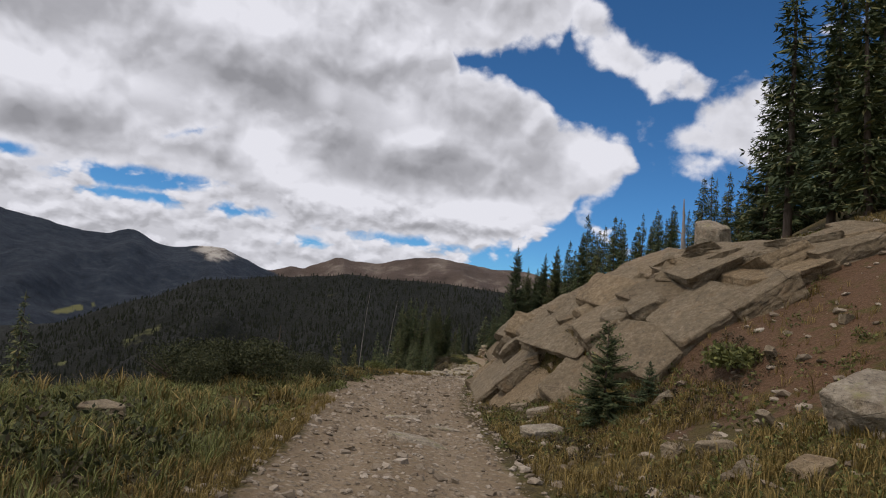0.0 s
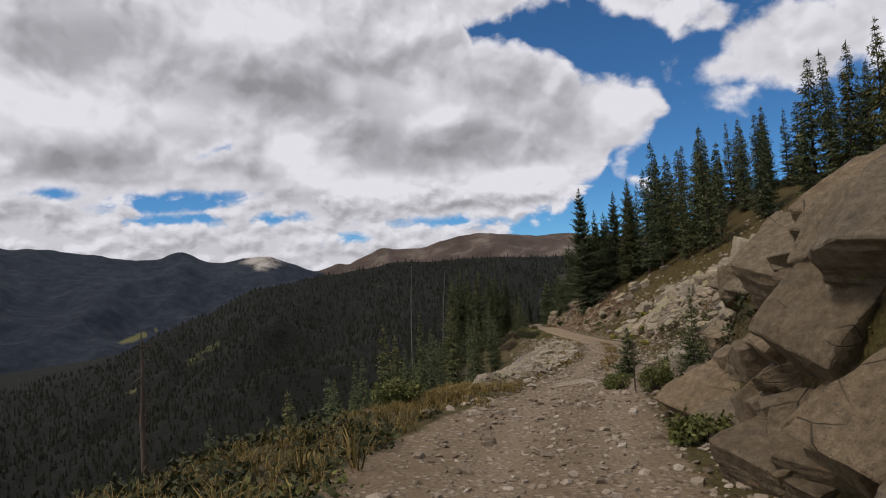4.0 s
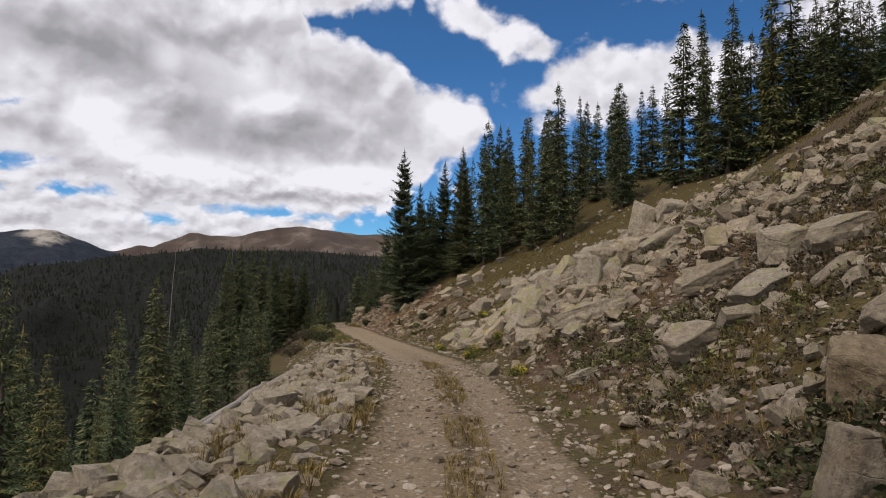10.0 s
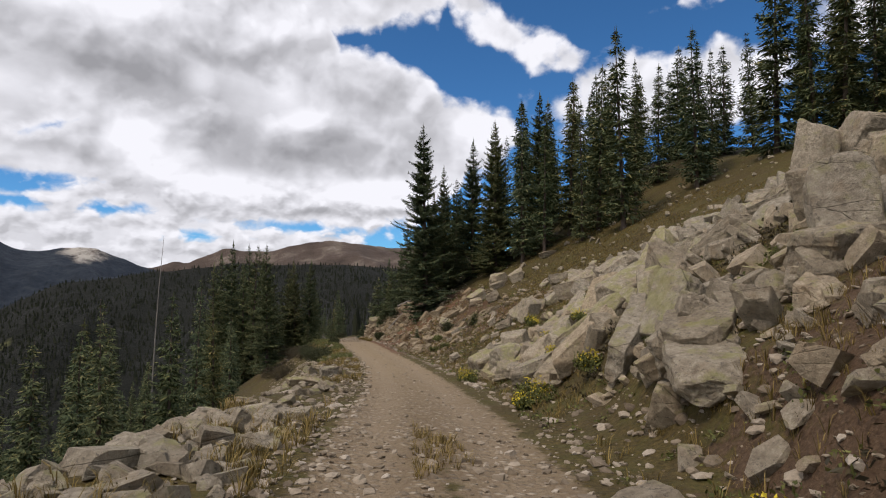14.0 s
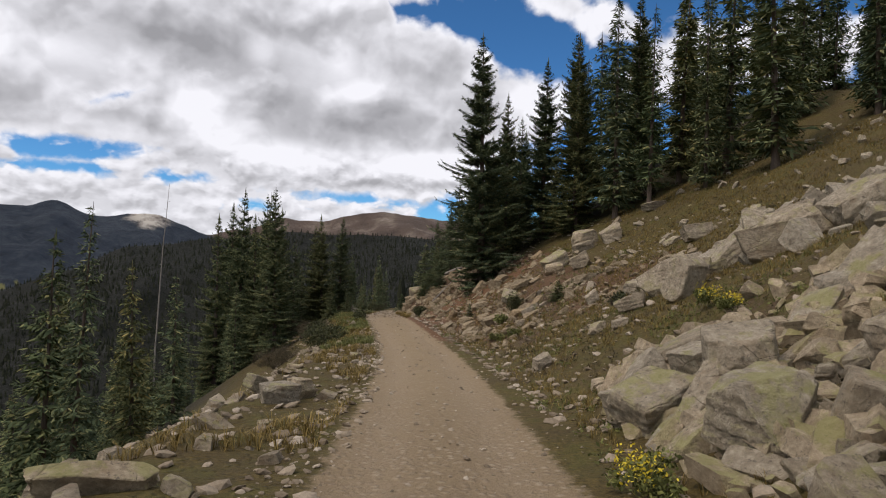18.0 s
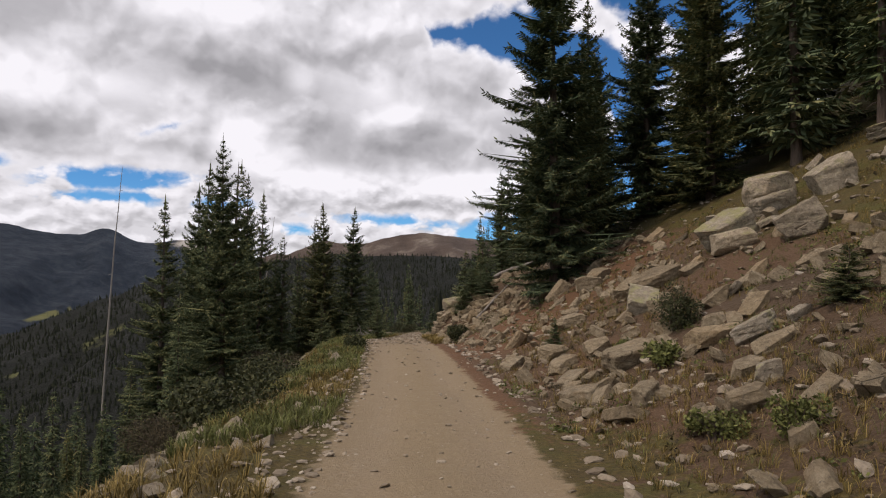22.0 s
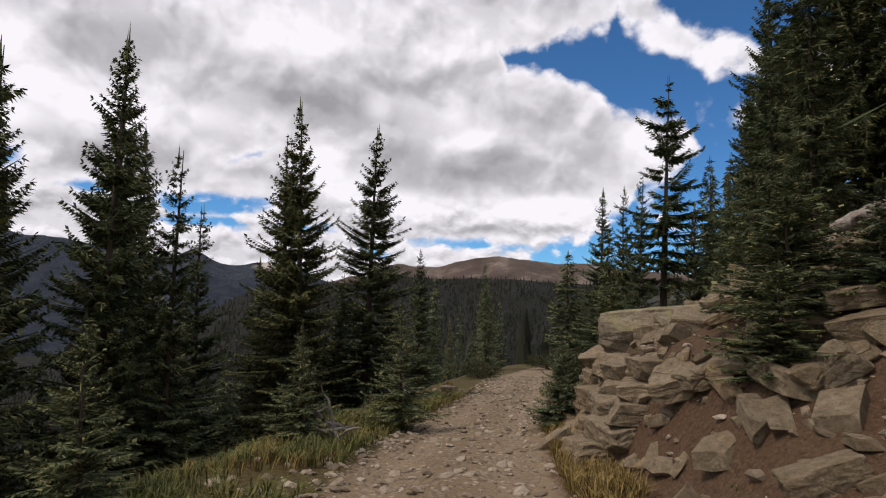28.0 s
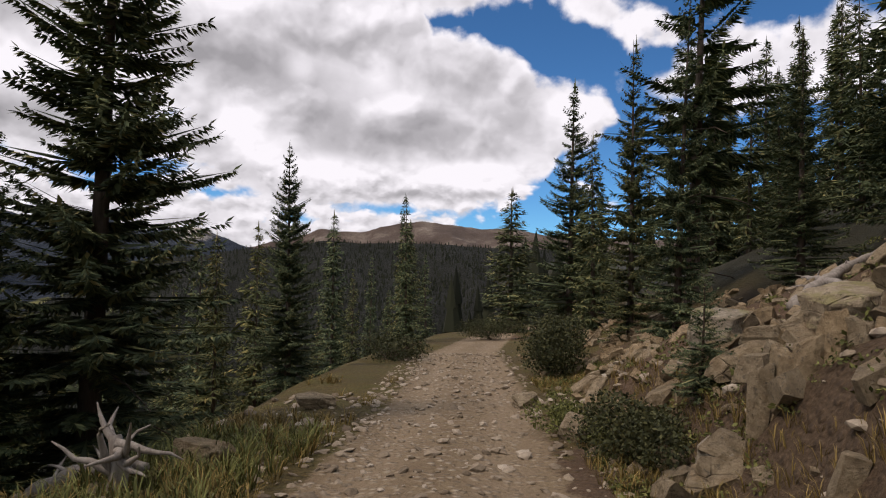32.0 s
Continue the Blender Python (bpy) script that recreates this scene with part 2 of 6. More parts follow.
def smooth_table(ys, vs):
    """A smooth curve through the table, as a dense table."""
    fine = np.arange(-60, 230, 0.25)
    v = np.interp(fine, ys, vs)
    k = np.hanning(25)
    k /= k.sum()
    pad = np.pad(v, 12, mode="edge")
    return fine, np.convolve(pad, k, "valid")


_fy, _fx = smooth_table(ROAD_Y, ROAD_X)
_, _fz = smooth_table(ROAD_Y, ROAD_Z)


def road_x(y):
    return np.where((y > -59) & (y < 229), np.interp(y, _fy, _fx), np.interp(y, ROAD_Y, ROAD_X))


def road_z(y):
    return np.where((y > -59) & (y < 229), np.interp(y, _fy, _fz), np.interp(y, ROAD_Y, ROAD_Z))


def hash2(i, j, seed):
    v = np.sin(i * 127.1 + j * 311.7 + seed * 74.7) * 43758.5453
    return v - np.floor(v)


def value_noise(x, y, seed=0):
    """Smooth noise from 0 to 1 on a unit lattice."""
    i, j = np.floor(x), np.floor(y)
    u, v = x - i, y - j
    u, v = u * u * (3 - 2 * u), v * v * (3 - 2 * v)
    a, b, c, d = hash2(i, j, seed), hash2(i + 1, j, seed), hash2(i, j + 1, seed), hash2(i + 1, j + 1, seed)
    return a + (b - a) * u + (c - a) * v + (a - b - c + d) * u * v


def fbm(x, y, scale, octaves=4, seed=0):
    out, amp, total = 0, 1.0, 0.0
    for k in range(octaves):
        out = out + amp * (value_noise(x / scale * 2**k, y / scale * 2**k, seed + k) - 0.5)
        total, amp = total + amp, amp * 0.5
    return out / total * 2


# slope of the bank above the road and of the fall below it, along the way
BANK_Y = [-60, 0, 12, 18, 26, 34, 42, 55, 68, 78, 88, 100, 110, 118, 126, 134, 150, 200]
BANK_M = [0.60, 0.60, 0.62, 0.66, 0.66, 0.62, 0.60, 0.66, 0.66, 0.56, 0.52, 0.52, 0.54, 0.60, 0.56, 0.45, 0.42, 0.40]
# low rock walls at the foot of the bank: where they stand and how high
WALL_Y = [9, 12, 16, 20, 30, 33, 56, 58, 66, 70, 115, 119.5, 125.5, 129, 136, 139]
WALL_S = [5.6, 5.0, 3.6, 2.4, 2.3, 2.6, 3.0, 2.6, 2.8, 3.2, 2.4, 2.0, 2.0, 2.5, 2.2, 2.2]
WALL_H = [0, 0.4, 1.3, 1.65, 1.6, 0, 0, 0.7, 0.6, 0, 0, 1.3, 1.4, 0.9, 0.6, 0]
EDGE_Y = [-60, 0, 14, 24, 30, 38, 50, 70, 90, 110, 120, 135, 200]
EDGE_S = [-5.5, -5.5, -5.5, -4.4, -3.4, -3.0, -3.4, -3.4, -3.0, -2.7, -2.8, -3.2, -4.0]


# sideways tilt of the mountainside, degrees, along the way
TILT_Y = [12, 29, 37, 43, 52, 60, 65, 72, 80, 88, 97, 102, 113, 123, 130, 137]
TILT_A = [-2.8, -2.6, -1.3, -1.1, -1.5, -1.3, -1.0, 0.0, 0.8, 1.0, 2.0, 2.4, 2.4, 2.1, 1.8, 1.4]


def tilt(s, y):
    """What the sideways tilt adds to the height at s metres from the road's middle."""
    back = np.clip(np.abs(s) - 5, 0, 30)
    return np.clip(s, -40, 50) * np.tan(np.radians(np.interp(y - back, TILT_Y, TILT_A)))


def ground(x, y):
    """The height of the ground, metres."""
    x, y = np.asarray(x, float), np.asarray(y, float)
    s, z = x - road_x(y), road_z(y)
    bank, edge = np.interp(y, BANK_Y, BANK_M), np.interp(y, EDGE_Y, EDGE_S)
    r = np.maximum(s - 1.9, 0)
    rise = bank * (np.sqrt(r * r + 0.6) - 0.775) * np.where(r > 0, 1, 0)
    brow = np.interp(y, [-60, 20, 60, 100, 130, 160], [30, 30, 33, 34, 34, 30])
    over = np.maximum(s - brow, 0)
    rise = rise - bank * over + np.minimum(0.12 * over, 40)
    foot, lift = np.interp(y, WALL_Y, WALL_S), np.interp(y, WALL_Y, WALL_H)
    k = np.clip((s - foot) / 0.9, 0, 1)
    rise = rise + lift * k * k * (3 - 2 * k) * np.clip(1 - (s - foot - 3.5) / 7, 0.25, 1)
    l = np.maximum(edge - s, 0)
    drop = 0.62 * (np.sqrt(l * l + 0.8) - 0.894)
    drop = np.minimum(drop, 150 + 0.004 * l)
    out = z + rise - drop + tilt(s, y)
    ahead = np.maximum(y - 190, 0)
    out = out - np.where(s < 60, np.minimum(ahead * 0.22, 110), 0) * np.clip((60 - s) / 60, 0, 1)
    off = np.clip((np.abs(s) - 1.4) / 1.6, 0, 1)
    lump = fbm(x, y, 7.0, 3, 3) * 0.42 * off * np.clip((np.abs(s) - 2.0) / 4, 0, 1) + fbm(x, y, 1.6, 3, 9) * 0.13 * off
    rut = np.exp(-((np.abs(s) - 0.8) / 0.33) ** 2) * (np.abs(s) < 1.8)
    out = out + lump - 0.05 * rut + fbm(x, y, 0.9, 3, 17) * 0.05 * (np.abs(s) < 2.5)
    return out


def mesh_object(name, verts, faces, material, parent=None, smooth=False, label=""):
    """One mesh from arrays of corners and faces."""
    me = bpy.data.meshes.new(name)
    verts = np.asarray(verts, np.float32)
    faces = np.asarray(faces, np.int32)
    k = faces.shape[1]
    me.vertices.add(len(verts))
    me.vertices.foreach_set("co", verts.ravel())
    me.loops.add(faces.size)
    me.loops.foreach_set("vertex_index", faces.ravel())
    me.polygons.add(len(faces))
    me.polygons.foreach_set("loop_start", np.arange(0, faces.size, k, dtype=np.int32))
    me.polygons.foreach_set("loop_total", np.full(len(faces), k, np.int32))
    me.update(calc_edges=True)
    me.polygons.foreach_set("use_smooth", np.full(len(faces), smooth))
    me.materials.append(material)
    ob = new(name, me)
    if parent is not None:
        ob.parent = parent
    if label:
        ob["label"] = label
    return ob


def grid_faces(nu, nv):
    i = np.arange(nu * nv).reshape(nu, nv)
    return np.stack([i[:-1, :-1], i[1:, :-1], i[1:, 1:], i[:-1, 1:]], -1).reshape(-1, 4)


# ---- materials ----
def surface(name, build, rough=0.9, bump=None, spec=0.3):
    """A node material: build(n) gives the colour and, if it likes, a height for the relief."""
    m = bpy.data.materials.new(name)
    m.use_nodes = True
    n = Nodes(m.node_tree)
    got = build(n)
    colour, height = got if isinstance(got, tuple) else (got, None)
    b = n.t.nodes.new("ShaderNodeBsdfPrincipled")
    n.put(b.inputs["Base Color"], colour)
    b.inputs["Roughness"].default_value = rough
    b.inputs["Specular IOR Level"].default_value = spec
    if height is not None:
        k = n.t.nodes.new("ShaderNodeBump")
        k.inputs["Strength"].default_value, k.inputs["Distance"].default_value = bump or (0.6, 0.05)
        n.put(k.inputs["Height"], height)
        n.put(b.inputs["Normal"], k.outputs[0])
    out = n.t.nodes.new("ShaderNodeOutputMaterial")
    n.put(out.inputs[0], b.outputs[0])
    return m


def world_pos(n):
    return n.t.nodes.new("ShaderNodeNewGeometry").outputs["Position"]


def own_pos(n):
    return n.t.nodes.new("ShaderNodeTexCoord").outputs["Object"]


def chance(n):
    return n.t.nodes.new("ShaderNodeObjectInfo").outputs["Random"]


def island(n):
    return n.t.nodes.new("ShaderNodeNewGeometry").outputs["Random Per Island"]


def attribute(n, name):
    a = n.t.nodes.new("ShaderNodeAttribute")
    a.attribute_name = name
    return a.outputs["Fac"]


def ground_look(n):
    p = world_pos(n)
    road, grass, soil, wood = (attribute(n, k) for k in ("road", "grass", "soil", "wood"))
    fine, mid, wide = n.noise(p, 26, 6, 0.65), n.noise(p, 5, 5, 0.6), n.noise(p, 0.8, 4, 0.55)
    vor = n.t.nodes.new("ShaderNodeTexVoronoi")
    n.put(vor.inputs["Vector"], p)
    vor.inputs["Scale"].default_value = 9.0
    vcol = n.t.nodes.new("ShaderNodeSeparateColor")
    n.put(vcol.inputs[0], vor.outputs["Color"])
    pebble = n.span(vor.outputs["Distance"], 0.1, 0.55, 1.0, 0.0, True)
    earth = n.ramp(fine, (0.25, (0.040, 0.026, 0.016)), (0.55, (0.090, 0.062, 0.038)), (0.85, (0.19, 0.14, 0.092)))
    red = n.ramp(fine, (0.25, (0.070, 0.035, 0.018)), (0.55, (0.145, 0.078, 0.040)), (0.85, (0.25, 0.152, 0.088)))
    earth = n.mix(soil, earth, red)
    dust = n.ramp(fine, (0.2, (0.110, 0.080, 0.046)), (0.5, (0.215, 0.165, 0.100)), (0.85, (0.34, 0.275, 0.182)))
    dust = n.mix(n.span(mid, 0.35, 0.7), dust, (0.165, 0.118, 0.072))
    dust = n.mix(n.math("MULTIPLY", soil, 0.6), dust, (0.29, 0.225, 0.138))
    gravel = n.ramp(vcol.outputs[0], (0.0, (0.17, 0.135, 0.095)), (0.5, (0.32, 0.265, 0.19)), (1.0, (0.47, 0.41, 0.32)))
    dust = n.mix(n.math("MULTIPLY", attribute(n, "track"), n.span(mid, 0.3, 0.6, 0.35, 0.9)), dust, n.ramp(fine, (0.2, (0.19, 0.142, 0.09)), (0.8, (0.34, 0.27, 0.183))))
    stony = n.math("SUBTRACT", 0.9, n.math("MULTIPLY", soil, 0.75))
    path = n.mix(n.math("MULTIPLY", n.span(wide, 0.28, 0.52), n.math("MULTIPLY", pebble, stony)), dust, gravel)
    turf = n.ramp(n.noise(p, 14, 6, 0.7), (0.25, (0.030, 0.026, 0.009)), (0.45, (0.068, 0.052, 0.016)), (0.62, (0.128, 0.096, 0.030)), (0.85, (0.24, 0.182, 0.068)))
    turf = n.mix(n.math("MULTIPLY", n.span(n.noise(p, 1.6, 5, 0.65), 0.45, 0.62), 0.8), turf, n.ramp(n.noise(p, 22, 5, 0.75), (0.3, (0.034, 0.036, 0.010)), (0.6, (0.098, 0.092, 0.020)), (0.9, (0.185, 0.168, 0.048))))
    turf = n.mix(n.math("MULTIPLY", n.span(n.noise(p, 0.55, 6, 0.65), 0.46, 0.66), 0.6), turf, n.ramp(n.noise(p, 18, 6, 0.75), (0.3, (0.028, 0.020, 0.010)), (0.6, (0.080, 0.056, 0.026)), (0.9, (0.17, 0.12, 0.06))))
    turf = n.mix(n.math("MULTIPLY", n.span(n.noise(p, 0.2, 7, 0.7, 0.3), 0.50, 0.60), 0.4), turf, n.ramp(n.noise(p, 9, 6, 0.75), (0.3, (0.030, 0.021, 0.010)), (0.7, (0.115, 0.078, 0.034))))
    edge = n.math("ADD", grass, n.math("MULTIPLY", n.math("SUBTRACT", n.noise(p, 2.6, 6, 0.7), 0.5), 1.6))
    base = n.mix(n.span(edge, 0.42, 0.60, 0, 1, True), earth, turf)
    redge = n.math("ADD", road, n.math("MULTIPLY", n.math("SUBTRACT", n.noise(p, 3.4, 5, 0.7), 0.5), 0.8))
    base = n.mix(n.span(redge, 0.40, 0.62, 0, 1, True), base, path)
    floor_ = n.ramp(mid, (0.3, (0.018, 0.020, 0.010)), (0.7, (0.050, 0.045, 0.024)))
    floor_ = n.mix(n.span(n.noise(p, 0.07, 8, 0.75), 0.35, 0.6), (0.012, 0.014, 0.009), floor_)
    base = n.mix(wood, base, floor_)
    height = n.math("ADD", n.math("MULTIPLY", fine, 0.5), n.math("MULTIPLY", pebble, n.math("MULTIPLY", stony, 0.55)))
    return base, height


def rock_look(warm, lichen, shade=1.0):
    def build(n):
        c, wp = chance(n), world_pos(n)
        fine, mid = n.noise(wp, 34, 7, 0.72), n.noise(wp, 2.2, 6, 0.65)
        grain = n.noise(wp, 9.0, 9, 0.75)
        a, b, d = ((0.125, 0.098, 0.064), (0.295, 0.243, 0.166), (0.50, 0.430, 0.318)) if warm else ((0.16, 0.138, 0.108), (0.37, 0.330, 0.265), (0.62, 0.565, 0.47))
        a, b, d = (tuple(shade * q for q in k) for k in (a, b, d))
        col = n.ramp(n.math("ADD", n.math("MULTIPLY", grain, 0.72), n.math("MULTIPLY", n.noise(wp, 1.7, 7, 0.7, 0.3), 0.28)), (0.30, a), (0.5, b), (0.69, d))
        tint = n.ramp(n.math("FRACT", n.math("MULTIPLY", c, 7.13)), (0.0, (0.78, 0.74, 0.67)), (0.35, (1.0, 0.97, 0.91)), (0.7, (0.90, 0.90, 0.88)), (1.0, (1.13, 1.03, 0.88)))
        col = n.mix(1.0, col, tint, "MULTIPLY")
        col = n.mix(n.math("MULTIPLY", n.span(mid, 0.55, 0.72), 0.40), col, (0.27, 0.175, 0.088))
        spots = n.span(n.noise(wp, 16, 5, 0.75), 0.57, 0.63)
        col = n.mix(n.math("MULTIPLY", spots, 0.6), col, (0.075, 0.070, 0.060))
        sep = n.t.nodes.new("ShaderNodeSeparateXYZ")
        n.put(sep.inputs[0], n.t.nodes.new("ShaderNodeNewGeometry").outputs["Normal"])
        streak = n.span(n.noise(wp, 3.1, 8, 0.78, 0.6), 0.53, 0.66)
        col = n.mix(n.math("MULTIPLY", streak, 0.45), col, (0.11, 0.095, 0.074))
        if lichen:
            some = n.math("MULTIPLY", n.span(n.noise(wp, 2.4, 7, 0.72), 0.56 - lichen, 0.66 - lichen), n.span(sep.outputs[2], -0.2, 0.7))
            col = n.mix(n.math("MULTIPLY", some, 0.65), col, (0.30, 0.30, 0.105))
        # thin straight cracks along the bedding
        turn = n.t.nodes.new("ShaderNodeMapping")
        n.put(turn.inputs[0], n.vmath("ADD", wp, n.vmath("SCALE", n.noise(wp, 1.1, 2, 0.5, 0.0, "Color"), 0.16)))
        turn.inputs["Rotation"].default_value = (0.2, 0.55, 0.2)
        turn.inputs["Scale"].default_value = (0.6, 0.75, 1.7)
        split = n.t.nodes.new("ShaderNodeTexVoronoi")
        split.feature = "DISTANCE_TO_EDGE"
        n.put(split.inputs["Vector"], turn.outputs[0])
        split.inputs["Scale"].default_value = 1.3
        joint = n.math("MULTIPLY", n.span(split.outputs["Distance"], 0.0, 0.012, 1.0, 0.0), n.span(n.noise(wp, 0.8, 3), 0.48, 0.6))
        col = n.mix(n.math("MULTIPLY", joint, 0.7 if warm else 0.35), col, (0.045, 0.036, 0.026))
        height = n.math("ADD", n.noise(wp, 4.0, 9, 0.75), n.math("MULTIPLY", fine, 0.35))
        return col, n.math("SUBTRACT", height, n.math("MULTIPLY", joint, 0.4))
    return build


def stone_look(n):
    c = island(n)
    p = world_pos(n)
    col = n.ramp(c, (0.0, (0.15, 0.118, 0.082)), (0.5, (0.29, 0.24, 0.175)), (0.85, (0.39, 0.335, 0.26)), (1.0, (0.47, 0.415, 0.34)))
    return n.mix(0.8, col, n.ramp(n.noise(p, 22, 6, 0.7), (0.25, 0.45), (0.6, 1.0)), "MULTIPLY"), n.noise(p, 30, 5, 0.7)


def needle_look(dark):
    def build(n):
        c, i = chance(n), island(n)
        col = n.ramp(i, (0.0, (0.018, 0.024, 0.014)), (0.5, (0.037, 0.045, 0.024)), (0.85, (0.064, 0.071, 0.034)), (1.0, (0.11, 0.096, 0.044)))
        tint = n.ramp(c, (0.0, (0.75, 0.85, 0.80)), (0.3, (1.0, 1.0, 0.95)), (0.6, (0.88, 0.98, 1.05)), (0.9, (1.08, 1.02, 0.9)), (1.0, (1.2, 1.06, 0.82)))
        col = n.mix(1.0, col, tint, "MULTIPLY")
        return n.mix(1.0, col, (dark, dark, dark), "MULTIPLY")
    return build


def leaf_look(a, b, c):
    return lambda n: n.ramp(island(n), (0.0, a), (0.5, b), (1.0, c))


def bark_look(n):
    p = own_pos(n)
    s = n.t.nodes.new("ShaderNodeMapping")
    n.put(s.inputs[0], p)
    s.inputs["Scale"].default_value = (14, 14, 2.5)
    f = n.noise(s.outputs[0], 1.0, 7, 0.7)
    return n.ramp(f, (0.25, (0.045, 0.034, 0.026)), (0.6, (0.13, 0.10, 0.078)), (0.85, (0.22, 0.19, 0.16))), f


def dead_look(n):
    p = own_pos(n)
    s = n.t.nodes.new("ShaderNodeMapping")
    n.put(s.inputs[0], p)
    s.inputs["Scale"].default_value = (16, 16, 1.6)
    f = n.noise(s.outputs[0], 1.0, 7, 0.7)
    return n.ramp(f, (0.25, (0.12, 0.10, 0.085)), (0.55, (0.30, 0.275, 0.245)), (0.85, (0.46, 0.43, 0.39))), f


def mountain_look(n):
    p = world_pos(n)
    high = attribute(n, "bare")
    f, g = n.noise(p, 0.004, 8, 0.62), n.noise(p, 0.016, 9, 0.8)
    bare = n.ramp(f, (0.3, (0.055, 0.040, 0.033)), (0.5, (0.110, 0.083, 0.067)), (0.60, (0.20, 0.165, 0.135)), (0.68, (0.36, 0.32, 0.27)))
    # sunlit patch on the peak, put into the rock colour as pale scree
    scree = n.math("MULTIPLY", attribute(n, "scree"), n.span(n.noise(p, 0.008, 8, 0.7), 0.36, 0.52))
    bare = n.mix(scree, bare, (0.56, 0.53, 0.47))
    # blue of distance haze mixed into the colour of the far woods
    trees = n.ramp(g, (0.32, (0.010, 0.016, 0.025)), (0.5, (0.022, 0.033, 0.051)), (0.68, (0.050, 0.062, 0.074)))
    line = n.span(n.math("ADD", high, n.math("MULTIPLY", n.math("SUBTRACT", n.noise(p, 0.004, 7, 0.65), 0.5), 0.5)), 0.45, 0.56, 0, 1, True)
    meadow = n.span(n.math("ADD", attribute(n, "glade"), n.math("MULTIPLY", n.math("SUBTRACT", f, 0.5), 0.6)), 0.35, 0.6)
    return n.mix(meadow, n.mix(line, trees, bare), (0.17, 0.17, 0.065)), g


def ridge_look(n):
    p = world_pos(n)
    g, f = n.noise(p, 0.09, 7, 0.75), n.noise(p, 0.008, 6, 0.6)
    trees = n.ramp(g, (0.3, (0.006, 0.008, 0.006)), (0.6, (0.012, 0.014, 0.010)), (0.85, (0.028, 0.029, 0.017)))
    open_ = n.math("ADD", n.span(f, 0.66, 0.74), n.span(n.math("ADD", attribute(n, "glade"), n.math("MULTIPLY", n.math("SUBTRACT", f, 0.5), 1.2)), 0.35, 0.6), clamp=True)
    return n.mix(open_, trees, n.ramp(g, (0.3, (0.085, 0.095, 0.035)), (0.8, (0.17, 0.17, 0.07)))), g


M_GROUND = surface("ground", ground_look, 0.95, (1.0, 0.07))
M_ROCK = surface("grey_rock", rock_look(False, 0.03), 0.9, (0.9, 0.12))
M_TAN = surface("tan_rock", rock_look(True, 0.0), 0.9, (0.9, 0.12))
# tan rock again, the outcrop's cloud shade put in as darker colour
M_TAN_SHADED = surface("face_rock", rock_look(True, 0.0, 0.78), 0.9, (0.9, 0.12))
M_LICHEN = surface("lichen_rock", rock_look(False, 0.11), 0.9, (0.9, 0.12))
M_STONE = surface("loose_stone", stone_look, 0.92, (0.5, 0.02))
M_NEEDLE = surface("spruce_needles", needle_look(2.8), 0.95, None, 0.08)
M_BARK = surface("bark", bark_look, 0.95, (0.8, 0.03))
M_DEAD = surface("weathered_wood", dead_look, 0.9, (0.8, 0.02))
M_GRASS = surface("dry_grass", leaf_look((0.075, 0.058, 0.014), (0.180, 0.130, 0.034), (0.34, 0.25, 0.09)), 0.8)
M_GREEN = surface("green_herbs", leaf_look((0.050, 0.060, 0.016), (0.105, 0.118, 0.032), (0.19, 0.20, 0.06)), 0.75)
M_BUSH = surface("willow_leaves", leaf_look((0.020, 0.026, 0.010), (0.042, 0.050, 0.018), (0.080, 0.082, 0.030)), 0.75)
M_BRUSH = surface("brown_brush", leaf_look((0.030, 0.026, 0.015), (0.060, 0.050, 0.028), (0.11, 0.088, 0.048)), 0.85)
M_FLOWER = surface("yellow_petals", leaf_look((0.45, 0.36, 0.02), (0.60, 0.48, 0.03), (0.70, 0.58, 0.06)), 0.7)
M_FAR = surface("far_needles", leaf_look((0.016, 0.019, 0.014), (0.026, 0.030, 0.020), (0.038, 0.042, 0.026)), 0.95, None, 0.05)
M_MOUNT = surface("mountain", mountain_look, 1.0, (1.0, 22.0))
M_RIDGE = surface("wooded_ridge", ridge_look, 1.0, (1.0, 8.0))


# ---- ground ----
def spread(a, b, step, far, grow):
    """Even steps from a to b, then ever longer ones out to far on both sides."""
    mid = list(np.arange(a, b + 1e-6, step))
    hi, lo, d = [mid[-1]], [mid[0]], step
    while hi[-1] < far:
        d *= grow
        hi.append(hi[-1] + d)
    d = step
    while lo[-1] > -far:
        d *= grow
        lo.append(lo[-1] - d)
    return np.array(lo[:0:-1] + mid + hi[1:])


